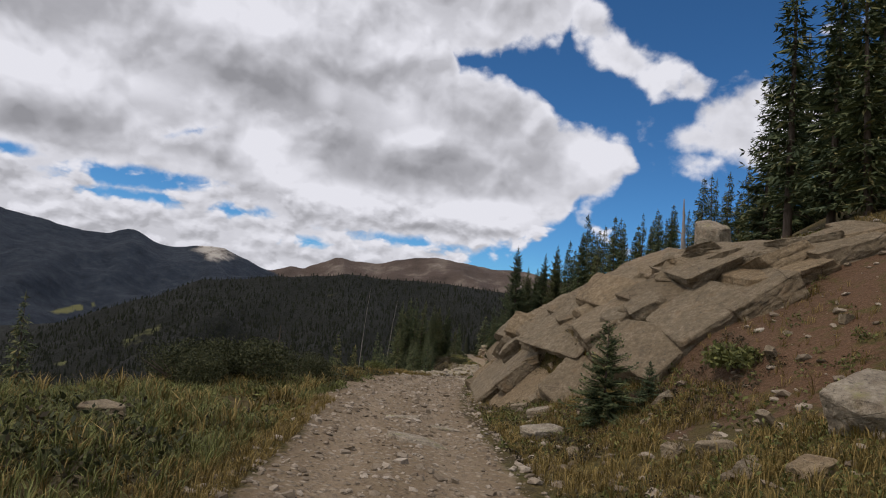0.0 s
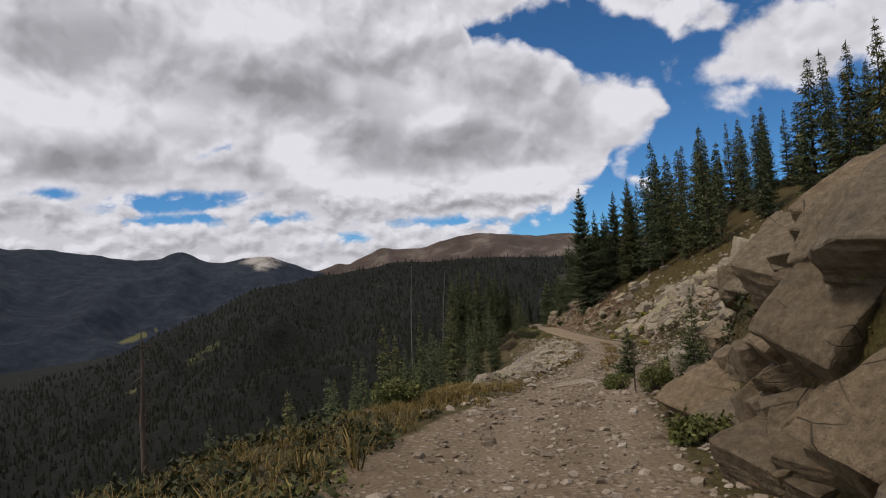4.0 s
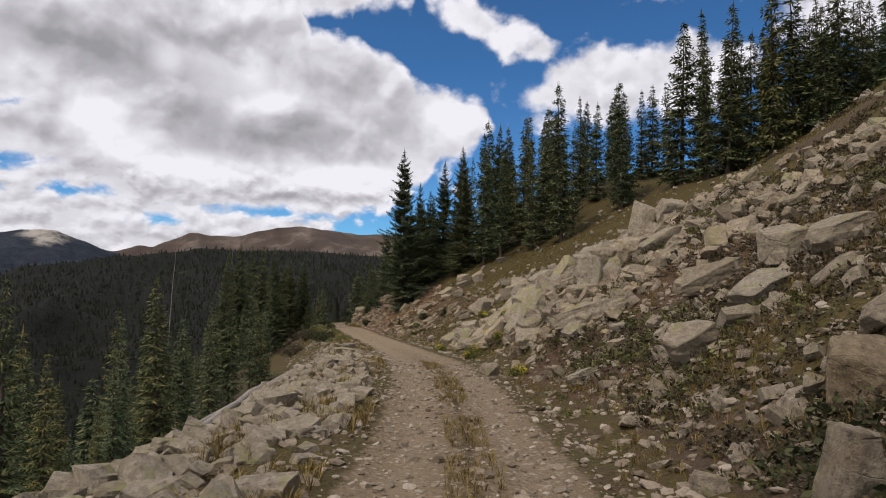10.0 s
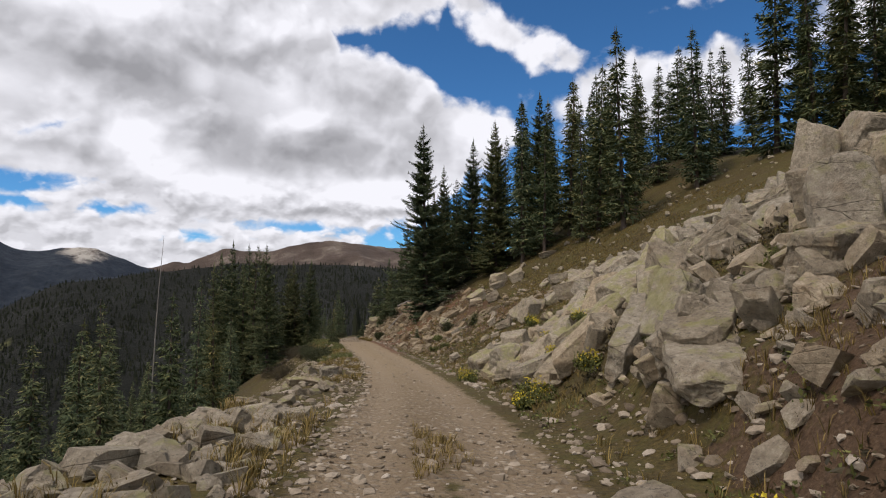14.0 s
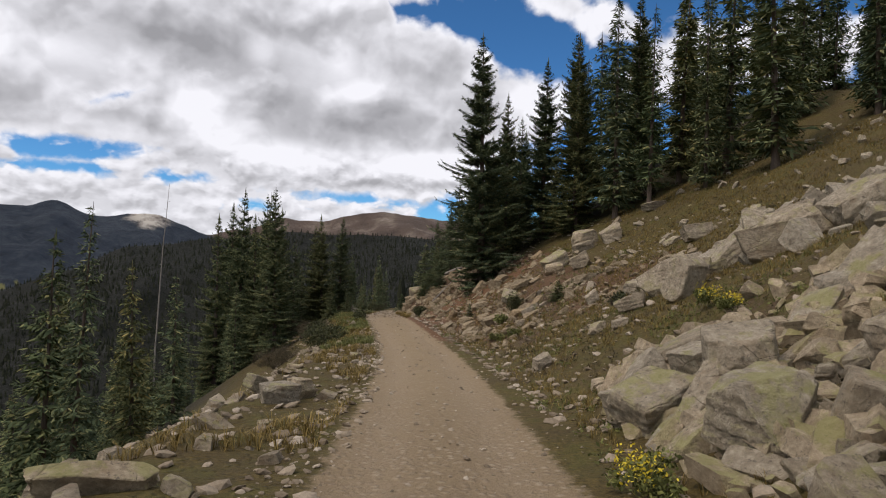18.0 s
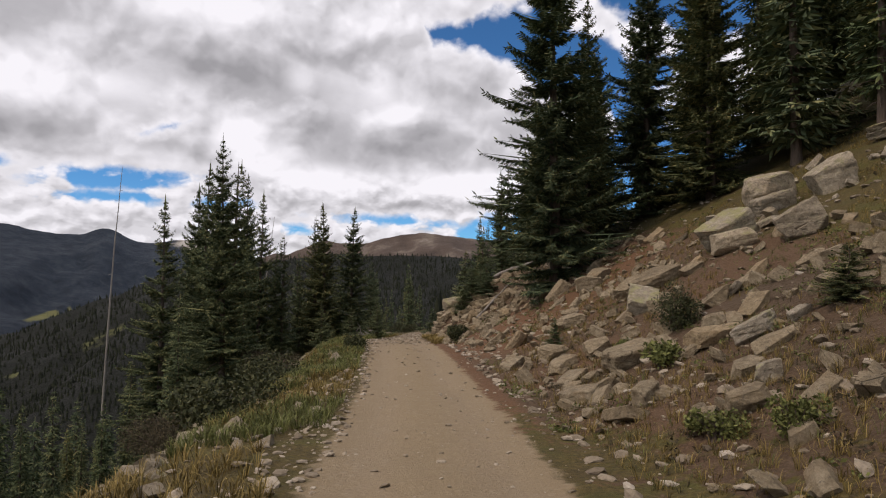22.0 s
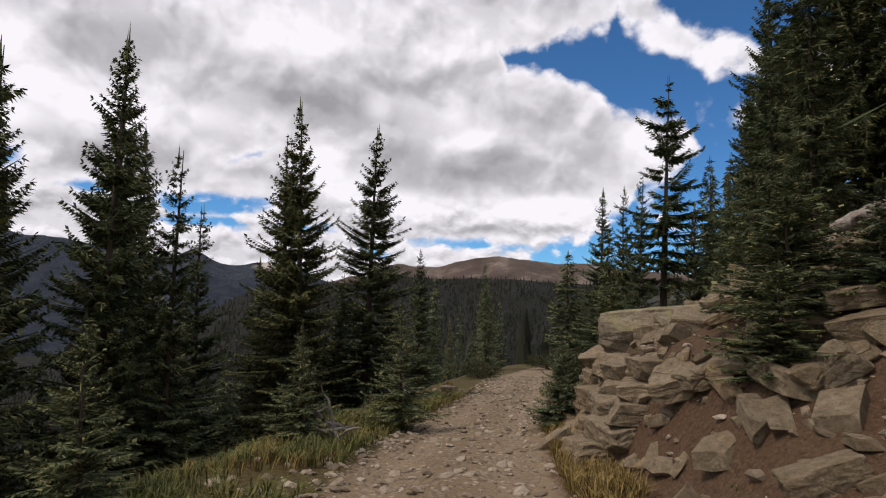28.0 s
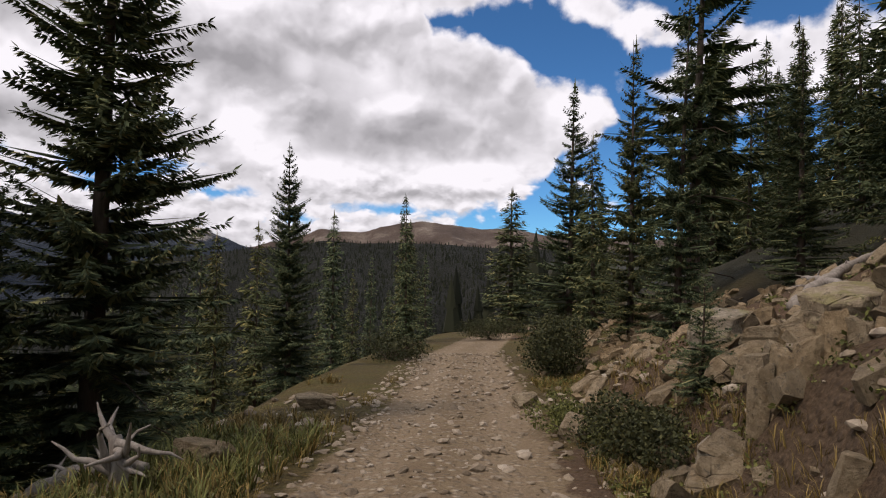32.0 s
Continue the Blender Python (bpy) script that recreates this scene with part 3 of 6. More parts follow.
def build_ground():
    s = spread(-7.0, 9.0, 0.22, 4700, 1.09)
    y = spread(-2.0, 140.0, 0.28, 4700, 1.10)
    S, Y = np.meshgrid(s, y, indexing="ij")
    X = S + road_x(Y)
    Z = ground(X, Y)
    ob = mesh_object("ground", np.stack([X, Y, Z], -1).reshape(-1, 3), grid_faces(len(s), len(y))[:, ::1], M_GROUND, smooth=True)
    wide = np.interp(Y, [-60, 0, 30, 45, 60, 200], [1.45, 1.45, 1.45, 1.35, 1.3, 1.3])
    more = np.interp(Y, [10, 16, 28, 34], [0, 0.9, 0.9, 0])
    road = np.clip(1.0 - (np.abs(S + 0.05 + more * 0.5) - wide - more * 0.5 + 0.35) / 0.8, 0, 1)
    strip = np.exp(-(((S - 0.0) / 0.3) ** 2)) * np.interp(Y, [30, 42, 60, 66], [0, 0.75, 0.75, 0])
    road = np.clip(road - strip * 0.75, 0, 1)
    grass = 0.55 + 0.8 * fbm(X, Y, 7.0, 3, 21)
    grass += np.where((S > -5.5) & (S < -1.3), 0.45, 0) + np.where((S > 1.3) & (S < 2.6), 0.2, 0)
    grass += np.interp(Y, [0, 30, 36, 42, 58, 64, 74, 80, 90, 99, 112, 128, 140], [0.1, 0.1, 0.1, -0.25, -0.25, -0.1, 0.1, 0.3, 0.1, -0.7, -0.9, -0.8, -0.1]) * (S > 0) * np.clip((13 - S) / 5, 0, 1)
    grass += np.clip((S - 7) / 4, 0, 1) * np.interp(Y, [34, 44, 62, 72, 96, 112], [0.25, 0.3, 0.35, 0.5, 0.6, 0.5])
    grass -= 0.35 * np.clip((S - 4) / 2, 0, 1) * (Y < 13)
    soil = np.clip(0.5 + 1.2 * fbm(X, Y, 6.0, 3, 31), 0, 1) * np.interp(Y, [-5, 5, 30, 60, 86, 96, 114, 124, 135], [0.9, 0.9, 0.2, 0.3, 0.4, 1.0, 1.0, 0.8, 0.6]) * (S > 1) * np.clip((15 - S) / 5, 0.2, 1)
    soil = np.maximum(soil, 0.95 * np.interp(Y, [66, 84, 112, 118], [0, 1, 1, 0]) * (np.abs(S) < 1.6))
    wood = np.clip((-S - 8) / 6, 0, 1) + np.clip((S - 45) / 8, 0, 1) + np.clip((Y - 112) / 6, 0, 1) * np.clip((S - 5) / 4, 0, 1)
    track = np.exp(-(((np.abs(S + 0.05) - 0.74) / 0.34) ** 2))
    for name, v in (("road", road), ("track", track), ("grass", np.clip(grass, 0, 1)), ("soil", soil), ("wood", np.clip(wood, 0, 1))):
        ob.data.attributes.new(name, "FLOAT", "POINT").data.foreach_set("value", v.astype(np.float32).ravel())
    return tagged(ob, "rutted dirt road and grassy, stony mountainside below spruce woods", "ground", kind="structure")


build_ground()

# crest lines seen from the road: degrees right of +y, degrees above the level
FAR_A = [-90, -60, -46, -42.4, -41, -39.5, -37.7, -35, -33, -31, -29, -27.5, -26.2, -25.3, -23.8, -22.5, -21, -19.2, -18.3, -17, -15.4, -14.4, -12.6, -11.6, -10.5, -8.7, -7, -4.5, -3.2, 0.3, 1.5, 3.5, 6, 8, 11, 20, 40, 80]
FAR_E = [6.5, 7.0, 6.6, 5.9, 4.9, 4.8, 4.2, 4.15, 3.8, 3.4, 3.15, 3.2, 3.65, 3.6, 2.8, 2.68, 2.85, 3.15, 3.05, 2.55, 1.75, 1.4, 2.15, 1.85, 2.5, 3.35, 3.0, 3.25, 3.6, 4.25, 4.0, 3.75, 3.5, 3.6, 3.0, 2.5, 3, 3]
MID_A = [-90, -45, -32.6, -28.5, -26, -24.3, -21.5, -20.4, -17, -14, -12, -8, -3, 1, 4, 7, 15, 40, 80]
MID_E = [-9, -8.0, -5.4, -3.3, -2.2, -1.7, -0.15, 0.25, 0.7, 1.15, 1.35, 1.95, 1.9, 2.0, 1.75, 1.6, 1.5, 1, 1]
HUB = (5.0, 60.0, -2.0)


def range_mesh(name, az, elev, near, crest, back, low, rough, material, rows=40):
    """A range of hills round the hub, whose crest follows the given line."""
    a = np.arange(-85, 70.01, 0.2)
    e = np.interp(a, az, elev)
    k = np.hanning(7)
    e = np.convolve(np.pad(e, 3, mode="edge"), k / k.sum(), "valid")
    e += 0.16 * rough * fbm(a, a * 0, 1.6, 4, 5)
    u = np.linspace(0, 1, rows)
    A, U = np.meshgrid(np.radians(a), u, indexing="ij")
    D = np.where(U < 0.75, near + (crest - near) * U / 0.75, crest + (back - crest) * (U - 0.75) / 0.25)
    top = crest * np.tan(np.radians(e))[:, None]
    up = np.where(U < 0.75, (U / 0.75) ** 0.85, 1 - 0.6 * (U - 0.75) / 0.25)
    X, Y = HUB[0] + D * np.sin(A), HUB[1] + D * np.cos(A)
    lean = fbm(X, Y, crest * 0.22, 3, 12) * crest * 0.06
    spur = -np.abs(fbm(X + lean, Y * 0.45, crest * 0.16, 5, 8)) * np.sin(np.pi * np.clip(U / 0.75, 0, 1)) ** 0.7 * crest * 0.07 * rough
    Z = HUB[2] + low + (top - low) * up + spur
    ob = mesh_object(name, np.stack([X, Y, Z], -1).reshape(-1, 3), grid_faces(len(a), rows), material, smooth=True)
    bare = np.clip((Z - HUB[2]) / (0.03 * crest), -1, 1) * 0.5 - 0.16 + 0.54 * np.clip((np.degrees(A) + 16) / 3, 0, 1) + 0.25 * np.exp(-(((np.degrees(A) + 19.2) / 2.0) ** 2))
    ob.data.attributes.new("bare", "FLOAT", "POINT").data.foreach_set("value", bare.astype(np.float32).ravel())
    # where the sunlit paleness is painted, round the one peak
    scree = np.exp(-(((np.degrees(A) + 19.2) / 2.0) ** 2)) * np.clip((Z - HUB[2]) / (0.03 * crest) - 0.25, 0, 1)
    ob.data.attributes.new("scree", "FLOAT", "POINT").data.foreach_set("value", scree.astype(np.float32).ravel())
    glade = np.exp(-(((np.degrees(A) + 29.3) / 1.9) ** 2) - ((np.degrees(np.arctan2(Z - HUB[2], D)) + 3.2 - 0.28 * (np.degrees(A) + 29.3)) / 0.3) ** 2)
    glade += np.exp(-(((np.degrees(A) + 30.5) / 1.3) ** 2) - ((np.degrees(np.arctan2(Z - HUB[2], D)) + 7.6) / 0.25) ** 2)
    ob.data.attributes.new("glade", "FLOAT", "POINT").data.foreach_set("value", glade.astype(np.float32).ravel())
    return ob, (X, Y, Z)


tagged(range_mesh("mountain_range", FAR_A, FAR_E, 1900, 4000, 4500, -330, 1.0, M_MOUNT)[0], "brown treeless mountain range with dark wooded lower slopes, haze blue in their colour", "mountains", kind="structure")
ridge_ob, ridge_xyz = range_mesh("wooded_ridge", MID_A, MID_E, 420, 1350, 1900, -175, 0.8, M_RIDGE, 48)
tagged(ridge_ob, "dark spruce-covered ridge across the valley", "ridge", kind="structure")


# ---- rocks ----
def ico(sub):
    bm = bmesh.new()
    bmesh.ops.create_icosphere(bm, subdivisions=sub, radius=1.0)
    v = np.array([p.co for p in bm.verts])
    f = np.array([[c.index for c in q.verts] for q in bm.faces])
    bm.free()
    return v, f


ICO = {1: ico(1)}


def cut_stone(rng, cuts=5, bevel=0.05, fine=0.0, tilt_=0.16, reach=(0.78, 1.12), layer=1.0):
    """A broken stone: a block trimmed by planes, its edges worn, its faces a little uneven; fits in a unit box."""
    bm = bmesh.new()
    bmesh.ops.create_cube(bm, size=2.0)
    planes = []
    for k in range(3):
        for sgn in (-1, 1):
            planes.append((Vector([sgn * (i == k) for i in range(3)]) + Vector(rng.normal(size=3)) * tilt_, rng.uniform(0.68, 0.9)))
    planes += [(Vector(rng.normal(size=3)), rng.uniform(*reach)) for _ in range(cuts)]
    for way, d in planes:
        way.normalize()
        got = bmesh.ops.bisect_plane(bm, geom=bm.verts[:] + bm.edges[:] + bm.faces[:], plane_co=way * d, plane_no=way, clear_outer=True)
        rim = [e for e in got["geom_cut"] if isinstance(e, bmesh.types.BMEdge)]
        if rim:
            bmesh.ops.edgenet_fill(bm, edges=rim)
    bmesh.ops.remove_doubles(bm, verts=bm.verts[:], dist=0.06)
    if bevel:
        bmesh.ops.bevel(bm, geom=bm.edges[:], offset=bevel, segments=1, profile=0.6, affect="EDGES", clamp_overlap=True)
    bmesh.ops.triangulate(bm, faces=bm.faces[:])
    if fine:
        for _ in range(4):
            long = [e for e in bm.edges if e.calc_length() > fine]
            if not long:
                break
            bmesh.ops.subdivide_edges(bm, edges=long, cuts=1)
            bmesh.ops.triangulate(bm, faces=bm.faces[:])
        bm.normal_update()
        off = Vector(rng.uniform(0, 50, 3))
        steps = rng.uniform(-0.03, 0.018, 14) * layer
        for p in bm.verts:
            k = int(min(max((p.co.z + 0.12 * p.co.x + 1) * 5, 0), 13))
            p.co = p.co + p.normal * (0.045 * noise.fractal(p.co * 2.6 + off, 1.0, 2.0, 4) + steps[k] * (1 - abs(p.normal.z)))
    bmesh.ops.recalc_face_normals(bm, faces=bm.faces[:])
    bm.verts.index_update()
    v = np.array([tuple(p.co) for p in bm.verts])
    f = np.array([[c.index for c in q.verts] for q in bm.faces])
    bm.free()
    return v / np.abs(v).max(0), f


def grit_shape(rng):
    """A small pebble."""
    v, f = ICO[1]
    v = v * rng.uniform(0.75, 1.15, (len(v), 1))
    return v / np.abs(v).max(0), f


def scatter(name, shapes, places, material, label, category, kind="stuff", smooth=False):
    """Many small pieces in one mesh. places: rows of x, y, z, three sizes, three turns, shape number."""
    vs, fs, at = [], [], 0
    for x, y, z, sx, sy, sz, rx, ry, rz, k in places:
        v, f = shapes[int(k)]
        r = np.array(Euler((rx, ry, rz)).to_matrix())
        vs.append((v * (sx, sy, sz)) @ r.T + (x, y, z))
        fs.append(f + at)
        at += len(v)
    ob = mesh_object(name, np.concatenate(vs), np.concatenate(fs), material, smooth=smooth)
    return tagged(ob, label, category, kind=kind)


rng = np.random.default_rng(7)
BLOCKS = [cut_stone(rng, 6, 0.055, 0.17) for _ in range(16)]
SMALL = [cut_stone(rng, 4, 0.0) for _ in range(12)]
MID = [cut_stone(rng, 5, 0.06, 0.45) for _ in range(12)]
GRIT = [grit_shape(rng) for _ in range(8)]


def rock_meshes(shapes, material, name):
    out = []
    for v, f in shapes:
        ob = mesh_object(name, v, f, material)
        out.append(ob.data)
        bpy.data.objects.remove(ob)
    return out


MESH_GREY = rock_meshes(BLOCKS, M_ROCK, "boulder")
MESH_TAN = rock_meshes(BLOCKS, M_TAN, "boulder")
MESH_LICHEN = rock_meshes(BLOCKS, M_LICHEN, "boulder")
ROCK_TAN = rock_meshes(MID, M_TAN, "rock")
ROCK_GREY = rock_meshes(MID, M_ROCK, "rock")


def boulder(x, y, size, turn=(0, 0, 0), meshes=None, k=None, sink=0.3, lift=0.0, label="", group="boulders on the slope", name="boulder"):
    """One loose rock, set a little into the ground."""
    meshes = meshes or MESH_GREY
    k = int(rng.integers(len(meshes))) if k is None else k
    ob = new(name, meshes[k])
    sx, sy, sz = size
    z = float(ground(x, y)) + sz * (1 - 2 * sink) + lift
    ob.matrix_world = pose(x, y, z, *turn) @ Matrix.Diagonal((sx, sy, sz, 1))
    return tagged(ob, label or "angular grey boulder bedded in the stony slope", name, group)


def field(count, y0, y1, s0, s1, lo, hi, power=2.0, flat=(0.4, 0.75), tilt=14, meshes=None, label="", group="boulders on the slope", dip=30, name="boulder"):
    """Boulders strewn over a stretch of the slope, most of them lying with its fall."""
    for _ in range(count):
        y, s = rng.uniform(y0, y1), rng.uniform(s0, s1)
        r = lo + (hi - lo) * rng.random() ** power
        m = meshes if meshes is not None else (MESH_LICHEN if rng.random() < 0.3 else MESH_GREY)
        size = (r * rng.uniform(0.95, 1.75), r * rng.uniform(0.5, 0.85), r * 0.85 * rng.uniform(*flat))
        boulder(float(road_x(y)) + s, y, size, (rng.normal() * tilt, rng.normal() * tilt - (dip if s > 1.5 else -12), rng.normal() * 40), m, None, 0.25, 0, label, group, name)


def rubble(count, y0, y1, s0, s1, lo, hi, name, label, material, power=2.0, seed=1, shapes=None):
    """Rocks past counting, in one mesh."""
    shapes = shapes or SMALL
    r = np.random.default_rng(seed)
    rows = []
    ys, ss = r.uniform(y0, y1, count), r.uniform(s0, s1, count)
    xs = road_x(ys) + ss
    for x, y, z, s in zip(xs, ys, ground(xs, ys), ss):
        q = lo + (hi - lo) * r.random() ** power
        rows.append((x, y, z + q * 0.25, q * r.uniform(0.9, 1.5), q * r.uniform(0.6, 1), q * r.uniform(0.35, 0.7), r.normal() * 0.3, r.normal() * 0.3 - (0.5 if s > 1.5 else -0.2), r.uniform(0, 6.3), r.integers(len(shapes))))
    return scatter(name, shapes, rows, material, label, "rocks")


# single rocks that stand out: x, y, three half sizes, turns, material
BIG = "large angular grey boulder of the rockfall"
for x, y, size, turn, mesh, label in (
        (2.4, 11.9, (0.42, 0.26, 0.17), (4, -6, 20), MESH_GREY, "pale stone half sunk in the grass beside the road"),
        (2.7, 14.4, (0.34, 0.2, 0.14), (0, -8, -10), MESH_GREY, "pale stone half sunk in the grass beside the road"),
        (3.4, 8.4, (0.2, 0.13, 0.09), (6, -10, 40), MESH_TAN, "tan stone on the grassy bank"),
        (3.7, 7.9, (0.28, 0.14, 0.11), (0, -14, -30), MESH_TAN, "tan stone on the grassy bank"),
        (4.05, 6.5, (0.26, 0.2, 0.12), (8, -18, 10), MESH_TAN, "tan stone on the soil bank"),
        (4.85, 36.0, (0.38, 0.36, 0.5), (4, -10, 24), MESH_GREY[1:2], "grey boulder bedded in the bank"),
        (5.3, 7.2, (0.55, 0.45, 0.36), (10, -22, 25), MESH_GREY, "grey boulder bedded in the soil bank"),
        (-3.9, 8.2, (0.33, 0.22, 0.16), (0, 6, 15), MESH_TAN, "tan stone among the grass of the shoulder"),
        (4.15, 37.85, (0.19, 0.16, 0.29), (4, 8, 20), MESH_GREY, "upright grey block beside a young spruce"),
        (4.78, 32.4, (0.55, 0.5, 0.46), (3, -4, 8), MESH_TAN, "tall tan block at the foot of the bank"),
        (3.66, 33.85, (0.22, 0.2, 0.25), (12, -10, 50), MESH_GREY, "pale angular rock at the foot of the bank"),
        (5.3, 34.8, (0.38, 0.25, 0.18), (0, -16, 15), MESH_GREY, "pale angular rock on the bank"),
        (8.5, 45.0, (0.42, 0.38, 0.46), (2, -6, 12), MESH_GREY, "square grey block of the bank"),
        (9.2, 46.8, (0.46, 0.42, 0.4), (5, -14, 30), MESH_TAN, "square tan block of the bank"),
        (7.5, 45.3, (0.22, 0.26, 0.4), (0, 6, -12), MESH_GREY, "upright pale block of the bank"),
        (6.9, 45.1, (0.22, 0.2, 0.18), (10, -5, 40), MESH_GREY, "pale angular stone at the foot of the bank"),
        (12.5, 52.2, (0.75, 0.5, 0.3), (5, -24, 10), MESH_GREY, "flat grey boulder on the slope"),
        (14.0, 51.9, (0.7, 0.5, 0.34), (5, -24, -20), MESH_GREY, "flat grey boulder on the slope"),
        (8.75, 58.5, (0.34, 0.24, 0.24), (6, -4, 25), MESH_GREY, "pale boulder lying beside the wheel track"),
        (15.6, 64.2, (0.62, 0.6, 0.55), (4, -10, 20), MESH_GREY, BIG),
        (20.9, 70.6, (0.95, 0.8, 1.2), (6, 12, 30), MESH_GREY[1:2], "tall boulder crowning the rockfall"),
        (21.6, 69.5, (0.9, 0.7, 0.8), (6, -20, 70), MESH_GREY[4:5], "boulder crowning the rockfall"),
        (15.7, 62.9, (0.66, 0.5, 0.5), (0, -14, 35), MESH_GREY, BIG),
        (12.9, 61.3, (0.62, 0.42, 0.36), (4, -12, 10), MESH_GREY, BIG),
        (11.2, 61.7, (0.55, 0.45, 0.36), (0, -16, 50), MESH_GREY, BIG),
        (11.9, 66.9, (0.95, 0.4, 0.32), (10, -44, -14), MESH_GREY, BIG),
        (12.5, 67.7, (0.95, 0.42, 0.32), (-6, -40, 12), MESH_LICHEN, BIG),
        (14.4, 69.4, (1.15, 0.75, 0.62), (4, -20, 8), MESH_LICHEN, BIG),
        (12.3, 74.3, (0.6, 0.5, 0.5), (6, -10, 30), MESH_LICHEN, BIG),
        (14.0, 73.6, (1.0, 0.5, 0.36), (8, -26, -16), MESH_GREY, BIG),
        (11.8, 71.4, (0.36, 0.3, 0.22), (0, -8, 30), MESH_GREY, "pale boulder at the foot of the rockfall"),
        (19.3, 77.3, (1.3, 0.5, 0.5), (14, -48, 16), MESH_LICHEN, BIG),
        (12.1, 76.4, (0.6, 0.5, 0.44), (8, -26, 16), MESH_LICHEN, BIG),
        (13.1, 76.0, (0.55, 0.48, 0.5), (-6, -20, 60), MESH_GREY, BIG),
        (13.2, 77.2, (0.48, 0.4, 0.36), (3, -20, 20), MESH_GREY, BIG),
        (13.5, 78.0, (0.62, 0.45, 0.34), (-6, -22, 0), MESH_GREY, BIG),
        (16.2, 83.7, (0.5, 0.5, 0.72), (5, 10, 20), MESH_GREY, "upright grey boulder on the grassy slope"),
        (16.8, 88.2, (0.42, 0.35, 0.26), (0, -14, 30), MESH_GREY, "grey boulder on the grassy slope"),
        (6.6, 80.1, (0.36, 0.28, 0.26), (4, 8, 25), MESH_GREY, "pale angular boulder on the road's downhill edge"),
        (6.9, 80.9, (0.36, 0.3, 0.26), (0, 6, 60), MESH_GREY, "pale angular boulder on the road's downhill edge"),
        (15.9, 101.9, (0.7, 0.45, 0.34), (6, -20, 14), MESH_TAN, "tan boulder on the bare soil bank"),
        (12.9, 99.2, (0.36, 0.3, 0.17), (0, -16, 20), MESH_TAN, "flat tan stone on the bare soil bank"),
        (13.7, 97.1, (0.64, 0.4, 0.24), (4, -18, 8), MESH_TAN, "flat tan boulder on the bare soil bank"),
        (16.3, 108.3, (0.56, 0.4, 0.34), (0, -20, 40), MESH_TAN, "tan boulder under the spruce boughs"),
        (15.2, 100.6, (0.5, 0.4, 0.3), (8, -20, 70), MESH_LICHEN, "grey boulder on the bare soil bank"),
        (11.1, 135.9, (0.28, 0.22, 0.15), (0, -6, 20), MESH_TAN, "pale stone beside the wheel track"),
        (11.2, 132.9, (0.24, 0.2, 0.18), (10, -8, 50), MESH_TAN, "pale stone beside the wheel track"),
        (11.9, 130.2, (0.28, 0.2, 0.15), (0, -20, 30), MESH_GREY, "pale stone at the foot of the bank"),
        (7.4, 136.0, (0.4, 0.26, 0.16), (0, 8, 20), MESH_TAN, "flat pale stone on the road's downhill edge"),
        (12.95, 132.5, (0.4, 0.34, 0.34), (6, -12, 30), MESH_LICHEN, "large grey boulder in the broken bank under the spruces"),
        (13.3, 130.4, (0.4, 0.34, 0.26), (4, -12, 20), MESH_LICHEN, "large lichen-grey boulder behind the split rock columns"),
        (6.8, 131.8, (0.32, 0.26, 0.18), (0, 8, 60), MESH_TAN, "pale stone on the road's downhill edge")):
    boulder(x, y, size, turn, mesh, None, 0.22, 0, label, "boulders along the road")



def road_slab(x, y, sx, sy, turn, k):
    """Bedrock worn flush with the road, lying along its fall."""
    e = 0.3
    up = Vector((float(ground(x - e, y) - ground(x + e, y)), float(ground(x, y - e) - ground(x, y + e)), 2 * e)).normalized()
    ob = new("bedrock_slab", MESH_GREY[k])
    lie = Vector((0, 0, 1)).rotation_difference(up).to_matrix().to_4x4()
    ob.matrix_world = Matrix.Translation((x, y, float(ground(x, y)) - 0.035)) @ lie @ Matrix.Rotation(math.radians(turn), 4, "Z") @ Matrix.Diagonal((sx, sy, 0.09, 1))
    tagged(ob, "flat pale bedrock slab worn flush with the dirt road", "rock slab", "slabs in the road")


for k, (x, y, sx, sy, turn) in enumerate(((0.0, 10.5, 0.55, 0.3, 10), (0.5, 12.6, 0.4, 0.2, -8), (-0.35, 13.3, 0.42, 0.16, 6), (2.2, 37.3, 0.8, 0.5, 35), (2.85, 38.3, 0.42, 0.3, -20), (1.75, 36.2, 0.5, 0.3, 10))):
    road_slab(x, y, sx, sy, turn, (5 * k + 2) % 16)

